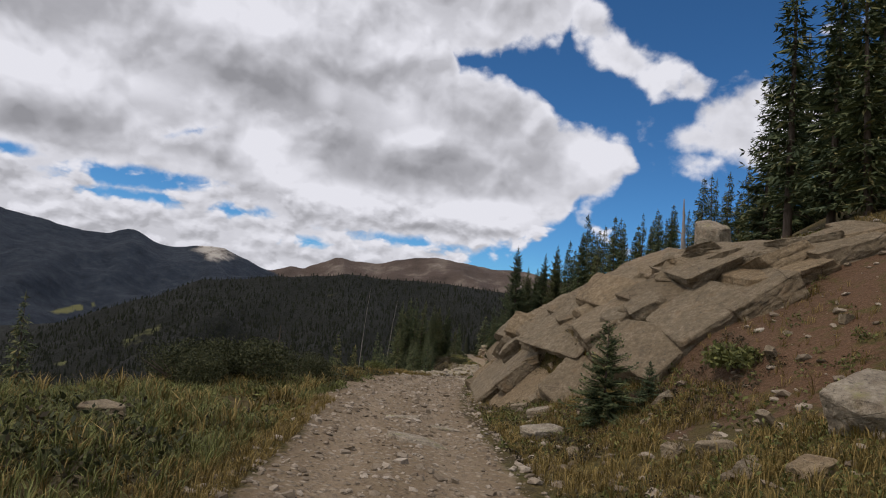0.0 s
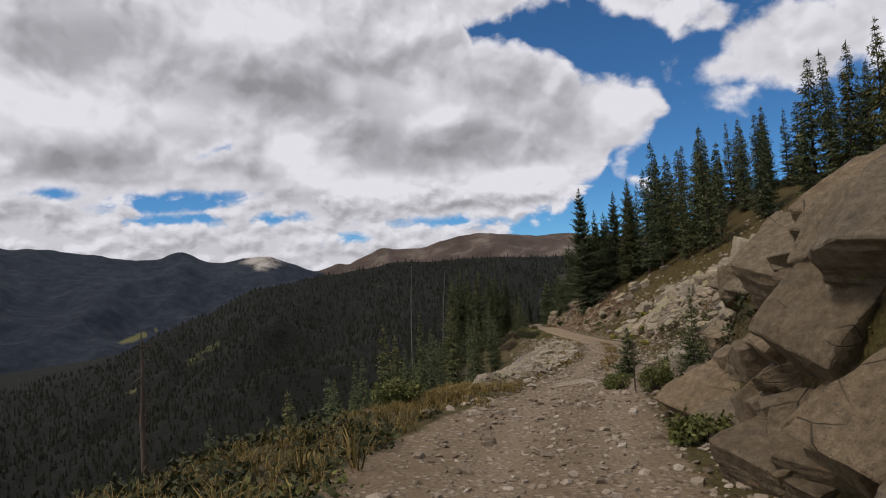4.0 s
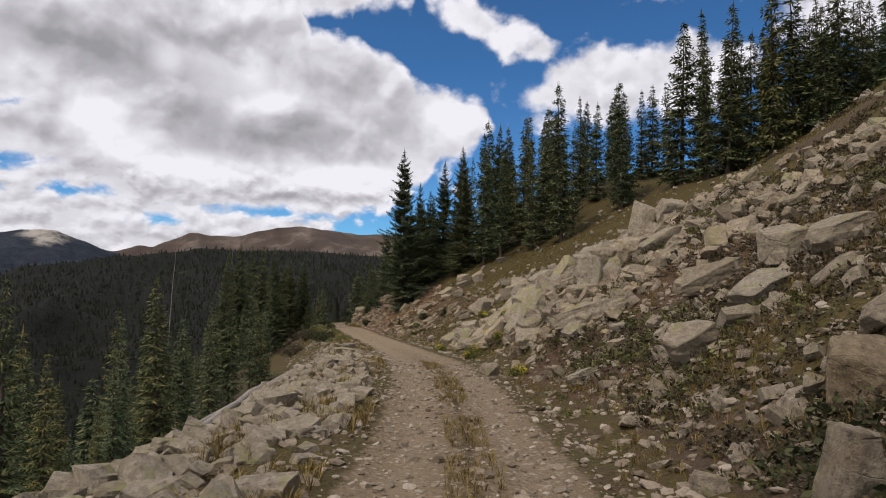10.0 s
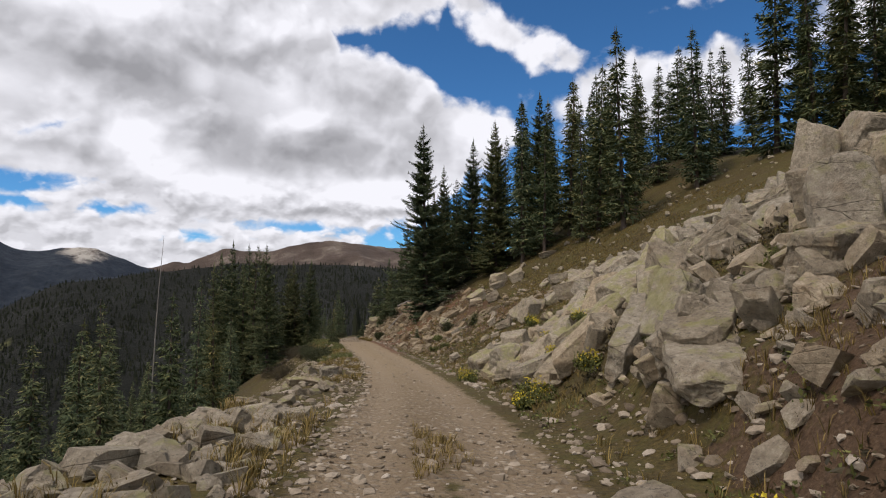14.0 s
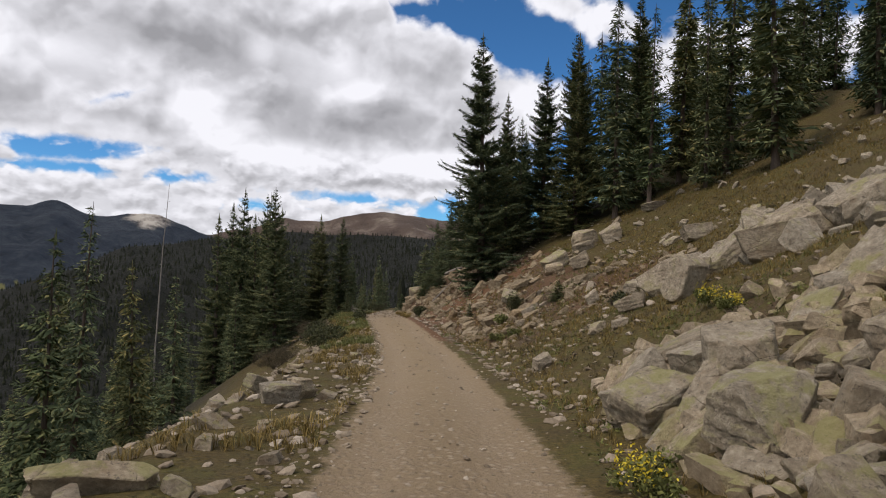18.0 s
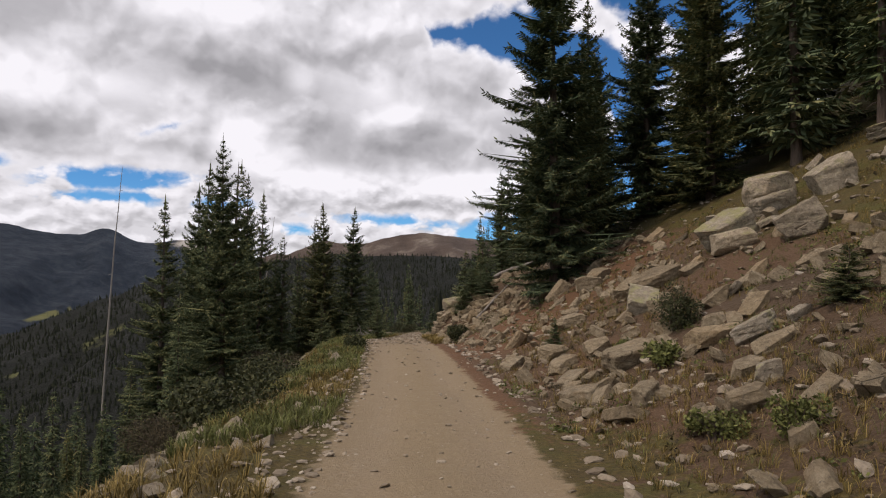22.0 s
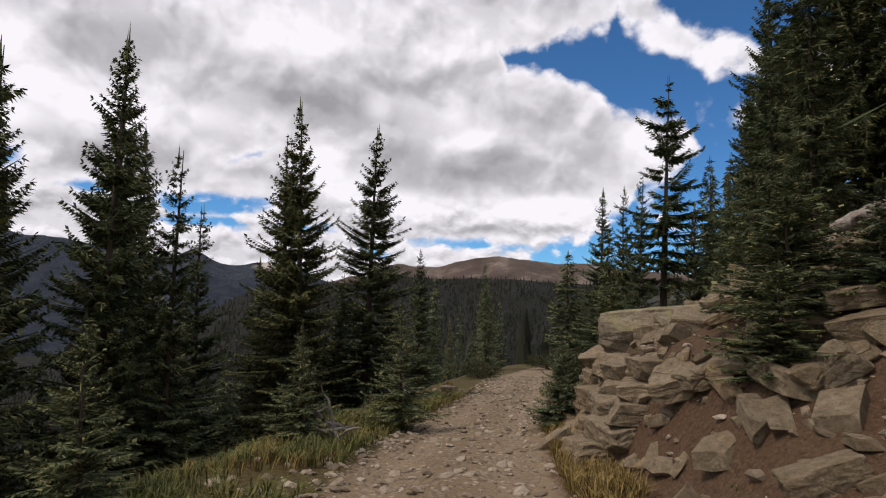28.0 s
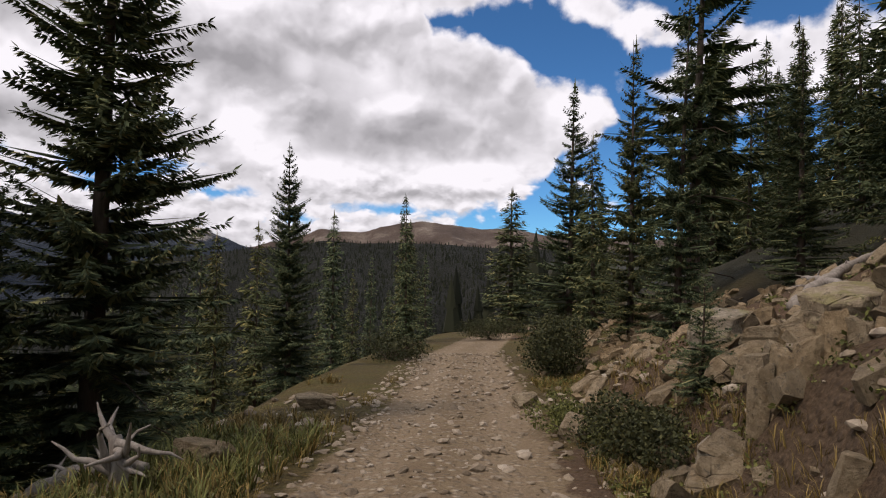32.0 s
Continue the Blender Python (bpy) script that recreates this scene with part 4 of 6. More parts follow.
TAN_ROCK, GREY_ROCK = "pale tan boulder half sunk in the reddish soil bank", "grey boulder showing through the turf of the open slope"
for k, (x, y, wide, high, mesh, label) in enumerate((
        (14.9, 95.0, 0.36, 0.20, MESH_GREY, TAN_ROCK), (13.5, 92.5, 0.27, 0.14, MESH_TAN, TAN_ROCK), (13.0, 94.4, 0.24, 0.20, MESH_TAN, TAN_ROCK), (14.1, 93.1, 0.18, 0.15, MESH_GREY, TAN_ROCK),
        (15.6, 103.0, 0.52, 0.26, MESH_TAN, TAN_ROCK), (14.2, 104.1, 0.5, 0.2, MESH_TAN, TAN_ROCK), (13.0, 100.8, 0.36, 0.18, MESH_TAN, TAN_ROCK), (15.8, 107.8, 0.5, 0.42, MESH_TAN, TAN_ROCK),
        (18.0, 102.0, 0.78, 0.5, MESH_LICHEN, GREY_ROCK), (18.75, 99.8, 0.58, 0.5, MESH_GREY, GREY_ROCK), (13.6, 99.1, 0.36, 0.18, MESH_TAN, TAN_ROCK), (12.45, 96.0, 0.36, 0.18, MESH_TAN, TAN_ROCK), (19.9, 103.3, 0.62, 0.33, MESH_GREY, GREY_ROCK),
        (15.3, 84.9, 0.46, 0.24, MESH_GREY, GREY_ROCK), (20.6, 91.7, 0.6, 0.38, MESH_GREY, GREY_ROCK), (16.8, 87.1, 0.3, 0.28, MESH_GREY, GREY_ROCK), (16.05, 90.3, 0.28, 0.28, MESH_GREY, GREY_ROCK), (12.45, 83.4, 0.3, 0.2, MESH_GREY, GREY_ROCK),
        (14.4, 83.4, 0.22, 0.13, MESH_GREY, GREY_ROCK), (14.15, 84.3, 0.25, 0.15, MESH_GREY, GREY_ROCK), (21.3, 102.7, 0.7, 0.55, MESH_GREY, GREY_ROCK), (20.15, 104.0, 0.75, 0.6, MESH_GREY, GREY_ROCK), (17.65, 101.1, 0.6, 0.34, MESH_GREY, GREY_ROCK), (24.8, 104.7, 0.8, 0.3, MESH_GREY, GREY_ROCK),
        (8.1, 42.7, 0.5, 0.45, MESH_GREY, "pale slab bedded among heath on the slope"), (10.35, 51.4, 0.5, 0.4, MESH_GREY, "pale slab bedded among heath on the slope"), (13.4, 55.0, 0.85, 0.4, MESH_GREY, "pale slab bedded among heath on the slope"), (14.1, 53.4, 0.6, 0.48, MESH_GREY, "pale slab bedded among heath on the slope"), (8.5, 37.75, 0.3, 0.24, MESH_TAN, "tan stone on the stony slope"),
        (9.5, 54.25, 0.3, 0.17, MESH_GREY, "grey block lying on the dark soil of the slope"), (10.8, 55.0, 0.25, 0.2, MESH_GREY, "grey block lying on the dark soil of the slope"), (11.5, 56.1, 0.22, 0.14, MESH_GREY, "grey block lying on the dark soil of the slope"), (11.75, 54.9, 0.2, 0.13, MESH_GREY, "grey block lying on the dark soil of the slope"))):
    boulder(x, y, (wide * 1.05, wide * 0.72, high), (7 - 3 * (k % 5), -22 + 4 * (k % 4), 37 * k % 80 - 40), mesh, (3 * k) % 16, 0.22, 0.02, label, "boulders along the road")

boulder(10.2, 23.0, (0.65, 0.6, 0.9), (6, -8, 30), MESH_GREY, 1, 0.22, 0.55, "grey boulder crowning the rock face", "boulders along the road")
field(14, 82.2, 86.5, 6.6, 10.5, 0.4, 0.8, 1.2, (0.6, 1.0), label="angular grey boulder piled on the grassy slope", dip=24)
field(50, 57.5, 77, 2.9, 8.0, 0.28, 0.72, 1.6, label="angular grey boulder piled in the rockfall beside the road", dip=34)
field(40, 57, 78, 6.5, 15, 0.25, 0.6, 1.8, label="angular grey boulder in the rockfall above the road", dip=34)
field(14, 40, 58, 3.2, 12, 0.2, 0.5, 2.0)
field(24, 40, 63, -5.5, -2.3, 0.10, 0.26, 1.4, label="pale broken rock of the road's downhill edge", group="rocks on the road's edge")
field(26, 74.0, 79.0, 2.6, 8.0, 0.2, 0.62, 1.4, label="angular grey boulder at the end of the rockfall", dip=28)
field(8, 74, 86, -4.6, -2.4, 0.15, 0.4, 1.6, label="pale broken rock of the road's downhill edge", group="rocks on the road's edge")
field(10, 82, 98, 5.5, 14, 0.18, 0.5, 2.0, label="grey stone lying on the grassy slope")
field(22, 88, 114, 2.6, 10, 0.13, 0.42, 2.0, meshes=MESH_TAN, label="tan broken stone lying on the bare soil bank")
field(18, 128, 138, 2.1, 6.0, 0.10, 0.28, 1.6, meshes=MESH_TAN, label="pale stone of the broken bank under the spruces")
rubble(700, 56, 80, 2.8, 15, 0.10, 0.36, "rockfall_rubble", "grey angular rubble between the boulders of the rockfall", M_ROCK, 2.0, 51)
rubble(240, 34, 62, 2.2, 13, 0.05, 0.22, "slope_rubble", "grey broken rock strewn over the slope", M_ROCK, 1.8, 58)
rubble(140, 34, 60, 2.4, 16, 0.08, 0.34, "slope_rubble", "grey broken rock strewn over the slope", M_ROCK, 2.2, 52)
rubble(1100, 40, 66, -6.0, -2.0, 0.06, 0.28, "edge_rubble", "pale broken rock tipped over the road's edge", M_ROCK, 1.8, 53)
rubble(620, 89, 118, 2.2, 10, 0.04, 0.24, "bank_rubble", "tan broken rock on the soil bank", M_TAN, 2.2, 54)
rubble(650, 112, 131, 1.9, 7, 0.05, 0.26, "bank_rubble", "tan and grey broken rock on the bank under the spruces", M_TAN, 1.8, 55)
rubble(300, 73, 78.8, 2.5, 8, 0.08, 0.3, "rockfall_rubble", "grey angular rubble at the end of the rockfall", M_LICHEN, 1.6, 59)
field(14, 112, 119, 2.2, 6, 0.10, 0.34, 1.6, meshes=MESH_TAN, label="tan broken stone on the reddish soil below the ledge")
field(90, 130.5, 147, 2.6, 6.0, 0.09, 0.26, 1.6, meshes=ROCK_TAN, label="tan broken rock on the bank under the spruces", group="rocks of the bank", name="rock")
field(60, 111, 119.5, 2.1, 6.0, 0.10, 0.32, 1.6, meshes=ROCK_TAN, label="tan broken rock on the reddish soil below the ledge", group="rocks of the bank", name="rock")
field(50, 91, 114, 2.4, 10, 0.11, 0.36, 1.8, meshes=ROCK_TAN, label="tan broken rock on the bare soil bank", group="rocks of the bank", name="rock")
field(55, 72, 79, 2.6, 10, 0.14, 0.42, 1.5, meshes=ROCK_GREY, label="grey broken rock at the end of the rockfall", group="rocks of the rockfall", name="rock")
rubble(330, 131, 148, 1.9, 7.5, 0.05, 0.22, "bank_rubble", "pale broken rock of the bank under the spruces", M_TAN, 1.8, 82)
rubble(700, 46, 63, 3.0, 12, 0.04, 0.20, "slope_rubble", "pale stones on the dark soil of the slope", M_ROCK, 2.2, 91)
rubble(150, 74, 88, 8, 17, 0.2, 0.6, "rockfall_rocks", "grey broken rocks in the upper rockfall", M_ROCK, 1.5, 92, MID)
rubble(200, 56, 74, 2.8, 13, 0.14, 0.42, "rockfall_rocks", "grey broken rocks of the rockfall", M_ROCK, 1.5, 86, MID)
rubble(220, 42, 64, -5.0, -2.2, 0.07, 0.21, "edge_rocks", "pale broken rocks tipped over the road's edge", M_ROCK, 1.5, 87, MID)
rubble(800, 36, 106, 9, 32, 0.05, 0.30, "slope_rubble", "grey rocks showing through the turf of the upper slope", M_ROCK, 2.0, 88)
rubble(160, 2, 34, 2.6, 9, 0.04, 0.20, "bank_rubble", "tan stones on the soil of the bank", M_TAN, 2.0, 56)
rubble(220, 60, 112, -5, -2.0, 0.05, 0.20, "edge_rubble", "pale stones on the road's downhill edge", M_ROCK, 2.0, 57)


def rock_wall(name, label, category, rows, material, seed, mid):
    """Bedrock in blocks, one upon another. rows: x, y, z, three half sizes, three turns."""
    top = tagged(new(name), label, category)
    top.location = mid
    inv = Matrix.Translation(mid).inverted()
    r = np.random.default_rng(seed)
    meshes = rock_meshes([cut_stone(r, 3, 0.035, 0.12, 0.10, (0.9, 1.3), 0.35) for _ in range(10)], material, "stone_block")
    small = rock_meshes([cut_stone(r, 4, 0.05, 0.22, 0.12, (0.85, 1.2), 0.4) for _ in range(10)], material, "stone_block")
    for x, y, z, sx, sy, sz, a, b, c in rows:
        ob = new("stone_block", (meshes if max(sx, sy) > 0.6 else small)[int(r.integers(10))])
        ob.parent = top
        ob.matrix_basis = inv @ pose(x, y, z, a, b, c) @ Matrix.Diagonal((sx, sy, sz, 1))
    return top


def outcrop_rows():
    """Slabs that dip towards the road along the face, with broken ledges on top."""
    r = np.random.default_rng(11)
    for i in range(10):
        for j in range(5):
            y = 13.3 + i * 1.75 + 0.5 * (j % 2) + r.normal() * 0.25
            s = float(np.interp(y, WALL_Y, WALL_S)) + 0.35 + j * 0.98 + r.normal() * 0.12
            x = float(road_x(y)) + s
            far = 1 if y < 22 else 0.75
            yield (x, y, float(ground(x, y)) - 0.2 + 0.06 * j + r.normal() * 0.07, r.uniform(0.75, 1.25) * far, r.uniform(1.0, 1.75) * far, r.uniform(0.36, 0.52), 9 + r.normal() * 3, -46 + 6 * j + r.normal() * 4, 4 + r.normal() * 12)
    for i in range(40):
        y = r.uniform(13.5, 30)
        s = float(np.interp(y, WALL_Y, WALL_S)) + r.uniform(2.6, 5.6)
        x = float(road_x(y)) + s
        yield (x, y, float(ground(x, y)) + 0.18, r.uniform(0.3, 0.8), r.uniform(0.4, 1.0), r.uniform(0.13, 0.28), r.normal() * 8, -24 + r.normal() * 8, r.normal() * 25)
    for i in range(26):
        y = r.uniform(13.5, 27)
        s = float(np.interp(y, WALL_Y, WALL_S)) + r.uniform(0.3, 3.8)
        x = float(road_x(y)) + s
        q = r.uniform(0.28, 0.6)
        yield (x, y, float(ground(x, y)) + 0.16, q, q * r.uniform(0.7, 1.5), q * r.uniform(0.45, 0.7), 8 + r.normal() * 6, -40 + r.normal() * 9, r.normal() * 30)
    for i in range(70):
        y = r.uniform(21, 31.5)
        j = r.integers(6)
        s = float(np.interp(y, WALL_Y, WALL_S)) + 0.2 + j * 0.75
        x = float(road_x(y)) + s
        q = r.uniform(0.16, 0.5)
        yield (x, y, float(ground(x, y)) + 0.22, q, q * r.uniform(0.8, 1.5), q * r.uniform(0.5, 0.8), r.normal() * 12, -32 + r.normal() * 12, r.normal() * 25)
    for i in range(22):
        y = r.uniform(20, 31.5)
        s = float(np.interp(y, WALL_Y, WALL_S)) + r.uniform(-0.15, 0.5)
        x = float(road_x(y)) + s
        yield (x, y, float(ground(x, y)) + 0.1, r.uniform(0.25, 0.5), r.uniform(0.3, 0.7), r.uniform(0.16, 0.34), r.normal() * 8, -20 + r.normal() * 10, r.normal() * 25)


rock_wall("rock_outcrop", "tan layered bedrock face with open joints beside the road", "rock outcrop", outcrop_rows(), M_TAN_SHADED, 12, (4.5, 22, float(ground(4.5, 22.0))))


def ledge_rows():
    """Flat courses of broken rock, with one great lichened block on top."""
    r = np.random.default_rng(21)
    for j in range(5):
        y = 119.3 + r.uniform(0, 0.4)
        while y < 125.6 - 0.35 * j:
            half = r.uniform(0.15, 0.35) if r.random() < 0.35 else r.uniform(0.4, 0.85)
            s = 1.95 + j * 0.17 + r.uniform(-0.12, 0.14)
            x = float(road_x(y)) + s + 0.2
            z = float(road_z(y)) + 0.16 + j * 0.29 + r.normal() * 0.03
            yield (x, y + half, z, r.uniform(0.4, 0.65), half, r.uniform(0.13, 0.24), r.normal() * 4, -4 + r.normal() * 4, r.normal() * 9)
            y += 2 * half * 0.98
    for i in range(46):
        y, s = r.uniform(115.5, 128), r.uniform(2.2, 5.5)
        x = float(road_x(y)) + s
        q = 0.5 + 0.5 * r.random() ** 2
        yield (x, y, float(ground(x, y)) + 0.06, 0.6 * q * r.uniform(0.6, 1.2), 0.5 * q * r.uniform(0.5, 1.1), 0.18 * q, r.normal() * 10, -18 + r.normal() * 10, r.normal() * 40)


rock_wall("rock_ledge", "broken tan rock ledge in flat courses beside the road", "rock ledge", ledge_rows(), M_TAN, 22, (11.0, 122.0, float(ground(11.0, 122.0))))
boulder(12.25, 123.55, (1.15, 0.8, 0.46), (3, -7, -28), MESH_LICHEN, 3, 0.2, -6.22 - float(ground(12.25, 123.55)) - 0.276, "great lichen-yellowed block on top of the rock ledge", "boulders along the road")
boulder(11.75, 123.95, (1.0, 0.95, 0.19), (2, -3, -14), MESH_TAN, 5, 0.2, -6.85 - float(ground(11.75, 123.95)) - 0.114, "flat tan slab under the great block of the ledge", "boulders along the road")
boulder(9.95, 121.45, (0.42, 0.16, 0.12), (4, -32, 6), MESH_TAN, 7, 0.3, 0, "pale slab leaning against the foot of the ledge", "boulders along the road")
for k in range(6):
    boulder(12.12 + 0.13 * k, 130.0 - 0.13 * k, (0.105, 0.14, 0.46 - 0.03 * (k % 3)), (3, 4 - k, 12 * k - 30), MESH_TAN, None, 0.2, -0.12 - 0.08 * k, "upright column of split tan rock in the bank", "split rock columns")


def loose_stones(count, y0, y1, s0, s1, lo, hi, name, label, shapes, bias=1.0):
    rows = []
    ys = rng.uniform(y0, y1, count)
    ss = s0 + (s1 - s0) * rng.random(count) ** bias
    xs = road_x(ys) + ss
    zs = ground(xs, ys)
    for x, y, z in zip(xs, ys, zs):
        r = lo + (hi - lo) * rng.random() ** 3
        rows.append((x, y, z + r * 0.15, r * rng.uniform(0.8, 1.4), r, r * rng.uniform(0.35, 0.7), *rng.uniform(-0.4, 0.4, 2), rng.uniform(0, 6.3), rng.integers(len(shapes))))
    return scatter(name, shapes, rows, M_STONE, label, "stones")


loose_stones(9500, -2, 64, -2.0, 2.1, 0.010, 0.06, "road_stones", "loose pale stones and gravel on the dirt road", GRIT)
loose_stones(1600, 1, 62, -1.75, 1.85, 0.02, 0.09, "road_stones", "flat stones set in the dirt of the road", SMALL)
loose_stones(5000, 44, 64, 2.6, 12, 0.02, 0.11, "slope_stones", "loose pale stones on the dark soil of the slope", GRIT)
loose_stones(2000, 62, 150, -1.9, 1.9, 0.010, 0.055, "road_gravel", "fine gravel on the smoother dirt road", GRIT)
loose_stones(2600, 60, 150, -2.1, -1.2, 0.015, 0.085, "road_stones", "loose stones along the edge of the dirt road", GRIT)
loose_stones(1800, 113, 150, -1.6, 1.6, 0.02, 0.09, "road_stones", "loose pale stones on the dirt road", GRIT)
loose_stones(11000, 2, 138, 1.7, 14, 0.015, 0.12, "slope_stones", "loose stones strewn over the slope above the road", GRIT, 1.6)
loose_stones(3500, 30, 138, -7, -1.6, 0.02, 0.14, "edge_stones", "loose stones along the downhill edge of the road", GRIT)


# ---- trees ----
def spruce_crown(r, height, width, levels, step, spray, bare=0.08, gaps=0.0, ragged=0.25, thin=0.13, lush=1):
    """Whorls of drooping boughs, each a spray of narrow needle twigs. step: metres between twigs along a bough; spray: their length."""
    P, Q, W = [], [], []
    for k in range(levels):
        u = min(max((k + r.uniform(-0.4, 0.4)) / levels, 0), 0.99)
        z = height * (bare + (1 - bare) * u)
        reach = width * 0.5 * (min(1.0, 0.72 + u * 2.2) * (1 - u) ** 0.86 + 0.02)
        reach *= 1 + ragged * 0.5 * math.sin(k * 1.7 + r.uniform(0, 2))
        for b in range(int(6 + 4 * (1 - u)) if u < 0.9 else 5):
            if r.random() < gaps:
                continue
            a = r.uniform(0, 2 * math.pi)
            l = reach * r.uniform(1 - 2.2 * ragged, 1.0 + 0.5 * ragged)
            droop = -0.42 + 1.0 * u + r.normal() * 0.10
            out, side = np.array([math.cos(a), math.sin(a), 0]), np.array([-math.sin(a), math.cos(a), 0])
            n = max(2, int(l / step))
            f = (np.arange(n) + 0.5) / n
            f = f[f > 0.12]
            base = out * (l * f)[:, None]
            base[:, 2] = z + l * (droop * f + 0.26 * f * f)
            w = spray * (1.15 - 0.65 * f) * r.uniform(0.75, 1.25, len(f)) * min(1.0, 0.35 + l)
            for sgn in (-1, 1) * lush:
                tip = base + side * (sgn * w * r.uniform(0.6, 1.0, len(f)))[:, None] + out * (w * r.uniform(0.35, 0.8, len(f)))[:, None]
                tip[:, 2] -= w * r.uniform(0.0, 0.45, len(f))
                P.append(base), Q.append(tip), W.append(w * thin)
            for _ in range(lush):
                low = base + out * (w * r.uniform(0.2, 0.8))[:, None] + side * (w * r.normal(size=len(f)) * 0.3)[:, None]
                low[:, 2] -= w * r.uniform(0.3, 0.8, len(f))
                P.append(base), Q.append(low), W.append(w * thin * 0.9)
            end = out * l * 1.06
            end[2] = z + l * (droop + 0.33)
            P.append(base[-1:]), Q.append(end[None]), W.append(np.array([0.02 + 0.5 * thin * spray]))
            stem = out * l * 0.1
            stem[2] = z + l * droop * 0.1
            P.append(stem[None]), Q.append(base[-1:]), W.append(np.array([0.012 + 0.012 * l]))
    P, Q, W = np.concatenate(P), np.concatenate(Q), np.concatenate(W)
    d = Q - P
    across = np.cross(d, r.normal(size=d.shape) * (0.5, 0.5, 0.5) + (0, 0, 1.0))
    across /= np.linalg.norm(across, axis=1, keepdims=True) + 1e-9
    m = P + d * 0.45
    V = np.stack([P, m + across * W[:, None], Q, m - across * W[:, None]], 1)
    i = np.arange(len(P))[:, None] * 4
    F = np.concatenate([i + (0, 1, 2), i + (0, 2, 3)])
    V = V.reshape(-1, 3)
    tip = np.array([(0.06, 0, height * 0.955), (-0.05, 0.03, height * 0.955), (0, 0, height * 1.02)])
    return np.concatenate([V, tip]), np.concatenate([F, [[len(V), len(V) + 1, len(V) + 2]]])


def tapered(points, radii, sides=7):
    """A limb: rings round a line of points."""
    V, F = [], []
    pts = [Vector(p) for p in points]
    for i, (p, rad) in enumerate(zip(pts, radii)):
        d = (pts[min(i + 1, len(pts) - 1)] - pts[max(i - 1, 0)]).normalized()
        a = d.orthogonal().normalized()
        b = d.cross(a)
        for k in range(sides):
            t = 2 * math.pi * k / sides
            V.append(p + (a * math.cos(t) + b * math.sin(t)) * rad)
    for i in range(len(pts) - 1):
        for k in range(sides):
            q = i * sides
            F.append((q + k, q + (k + 1) % sides, q + sides + (k + 1) % sides))
            F.append((q + k, q + sides + (k + 1) % sides, q + sides + k))
    return np.array([tuple(v) for v in V]), np.array(F)


def joined(parts):
    vs, fs, at = [], [], 0
    for v, f in parts:
        vs.append(v)
        fs.append(f + at)
        at += len(v)
    return np.concatenate(vs), np.concatenate(fs)


def spruce_model(seed, height, width, levels, step, spray, bare, gaps, ragged=0.25, thin=0.13, lush=1):
    """A spruce of trunk and crown, to be copied."""
    r = np.random.default_rng(seed)
    top = new("spruce_tree")
    lean = r.normal(size=2) * 0.005 * height
    pts = [(lean[0] * u * u, lean[1] * u * u, height * u - 0.06 * height) for u in (0, 0.09, 0.3, 0.6, 1.0)]
    rad = height * 0.0125
    limbs = [tapered(pts, [rad * 1.5, rad, rad * 0.8, rad * 0.45, rad * 0.06])]
    for _ in range(12):
        z, a, l = height * r.uniform(0.03, bare + 0.2), r.uniform(0, 6.28), r.uniform(0.4, 1.0) * width * 0.35
        o = np.array([math.cos(a), math.sin(a), 0])
        limbs.append(tapered([o * 0.05 + (0, 0, z), o * l * 0.6 + (0, 0, z - 0.1 * l), o * l + (0, 0, z - 0.3 * l)], [rad * 0.16, rad * 0.1, rad * 0.03], 4))
    v, f = joined(limbs)
    mesh_object("trunk", v, f, M_BARK, top, True, "straight grey-brown trunk")
    v, f = spruce_crown(r, height * 0.94, width, levels, step, spray, bare, gaps, ragged, thin, lush)
    mesh_object("crown", v, f, M_NEEDLE, top, False, "dark green layered needle boughs")
    return top


# height, width, levels, twig step, twig length, bare foot, missing boughs, raggedness
KINDS = [(12, 3.9, 36, 0.22, 0.60, 0.04, 0.0, 0.2, 0.12), (14, 4.0, 40, 0.24, 0.64, 0.07, 0.05, 0.25, 0.12), (10, 3.2, 34, 0.21, 0.54, 0.03, 0.05, 0.25, 0.12),
         (11, 2.7, 36, 0.21, 0.50, 0.05, 0.05, 0.2, 0.12), (13, 3.2, 38, 0.24, 0.56, 0.15, 0.15, 0.3, 0.12),
         # nearer trees, finer
         (18, 6.4, 62, 0.075, 0.38, 0.0, 0.05, 0.30, 0.10, 3), (12, 4.2, 56, 0.062, 0.25, 0.02, 0.05, 0.26, 0.13, 3), (11, 3.4, 48, 0.06, 0.23, 0.02, 0.05, 0.30, 0.13, 3),
         (13, 4.6, 42, 0.085, 0.42, 0.14, 0.25, 0.38, 0.09, 2),
         # saplings
         (2.0, 1.35, 30, 0.028, 0.11, 0.0, 0.0, 0.25, 0.12, 3), (3.0, 1.5, 30, 0.038, 0.14, 0.02, 0.08, 0.35, 0.11, 2),
         # an old open-crowned tree
         (14, 5.4, 26, 0.08, 0.40, 0.22, 0.28, 0.5, 0.11, 3)]
MODELS = [spruce_model(100 + i, *k) for i, k in enumerate(KINDS)]
FAR_KINDS = [(k[0], k[1], 24, 0.5, 0.95, *k[5:8], 0.17) for k in KINDS[:5]]
FAR_MODELS = [spruce_model(120 + i, *k) for i, k in enumerate(FAR_KINDS)]
HEIGHTS = [k[0] for k in KINDS]


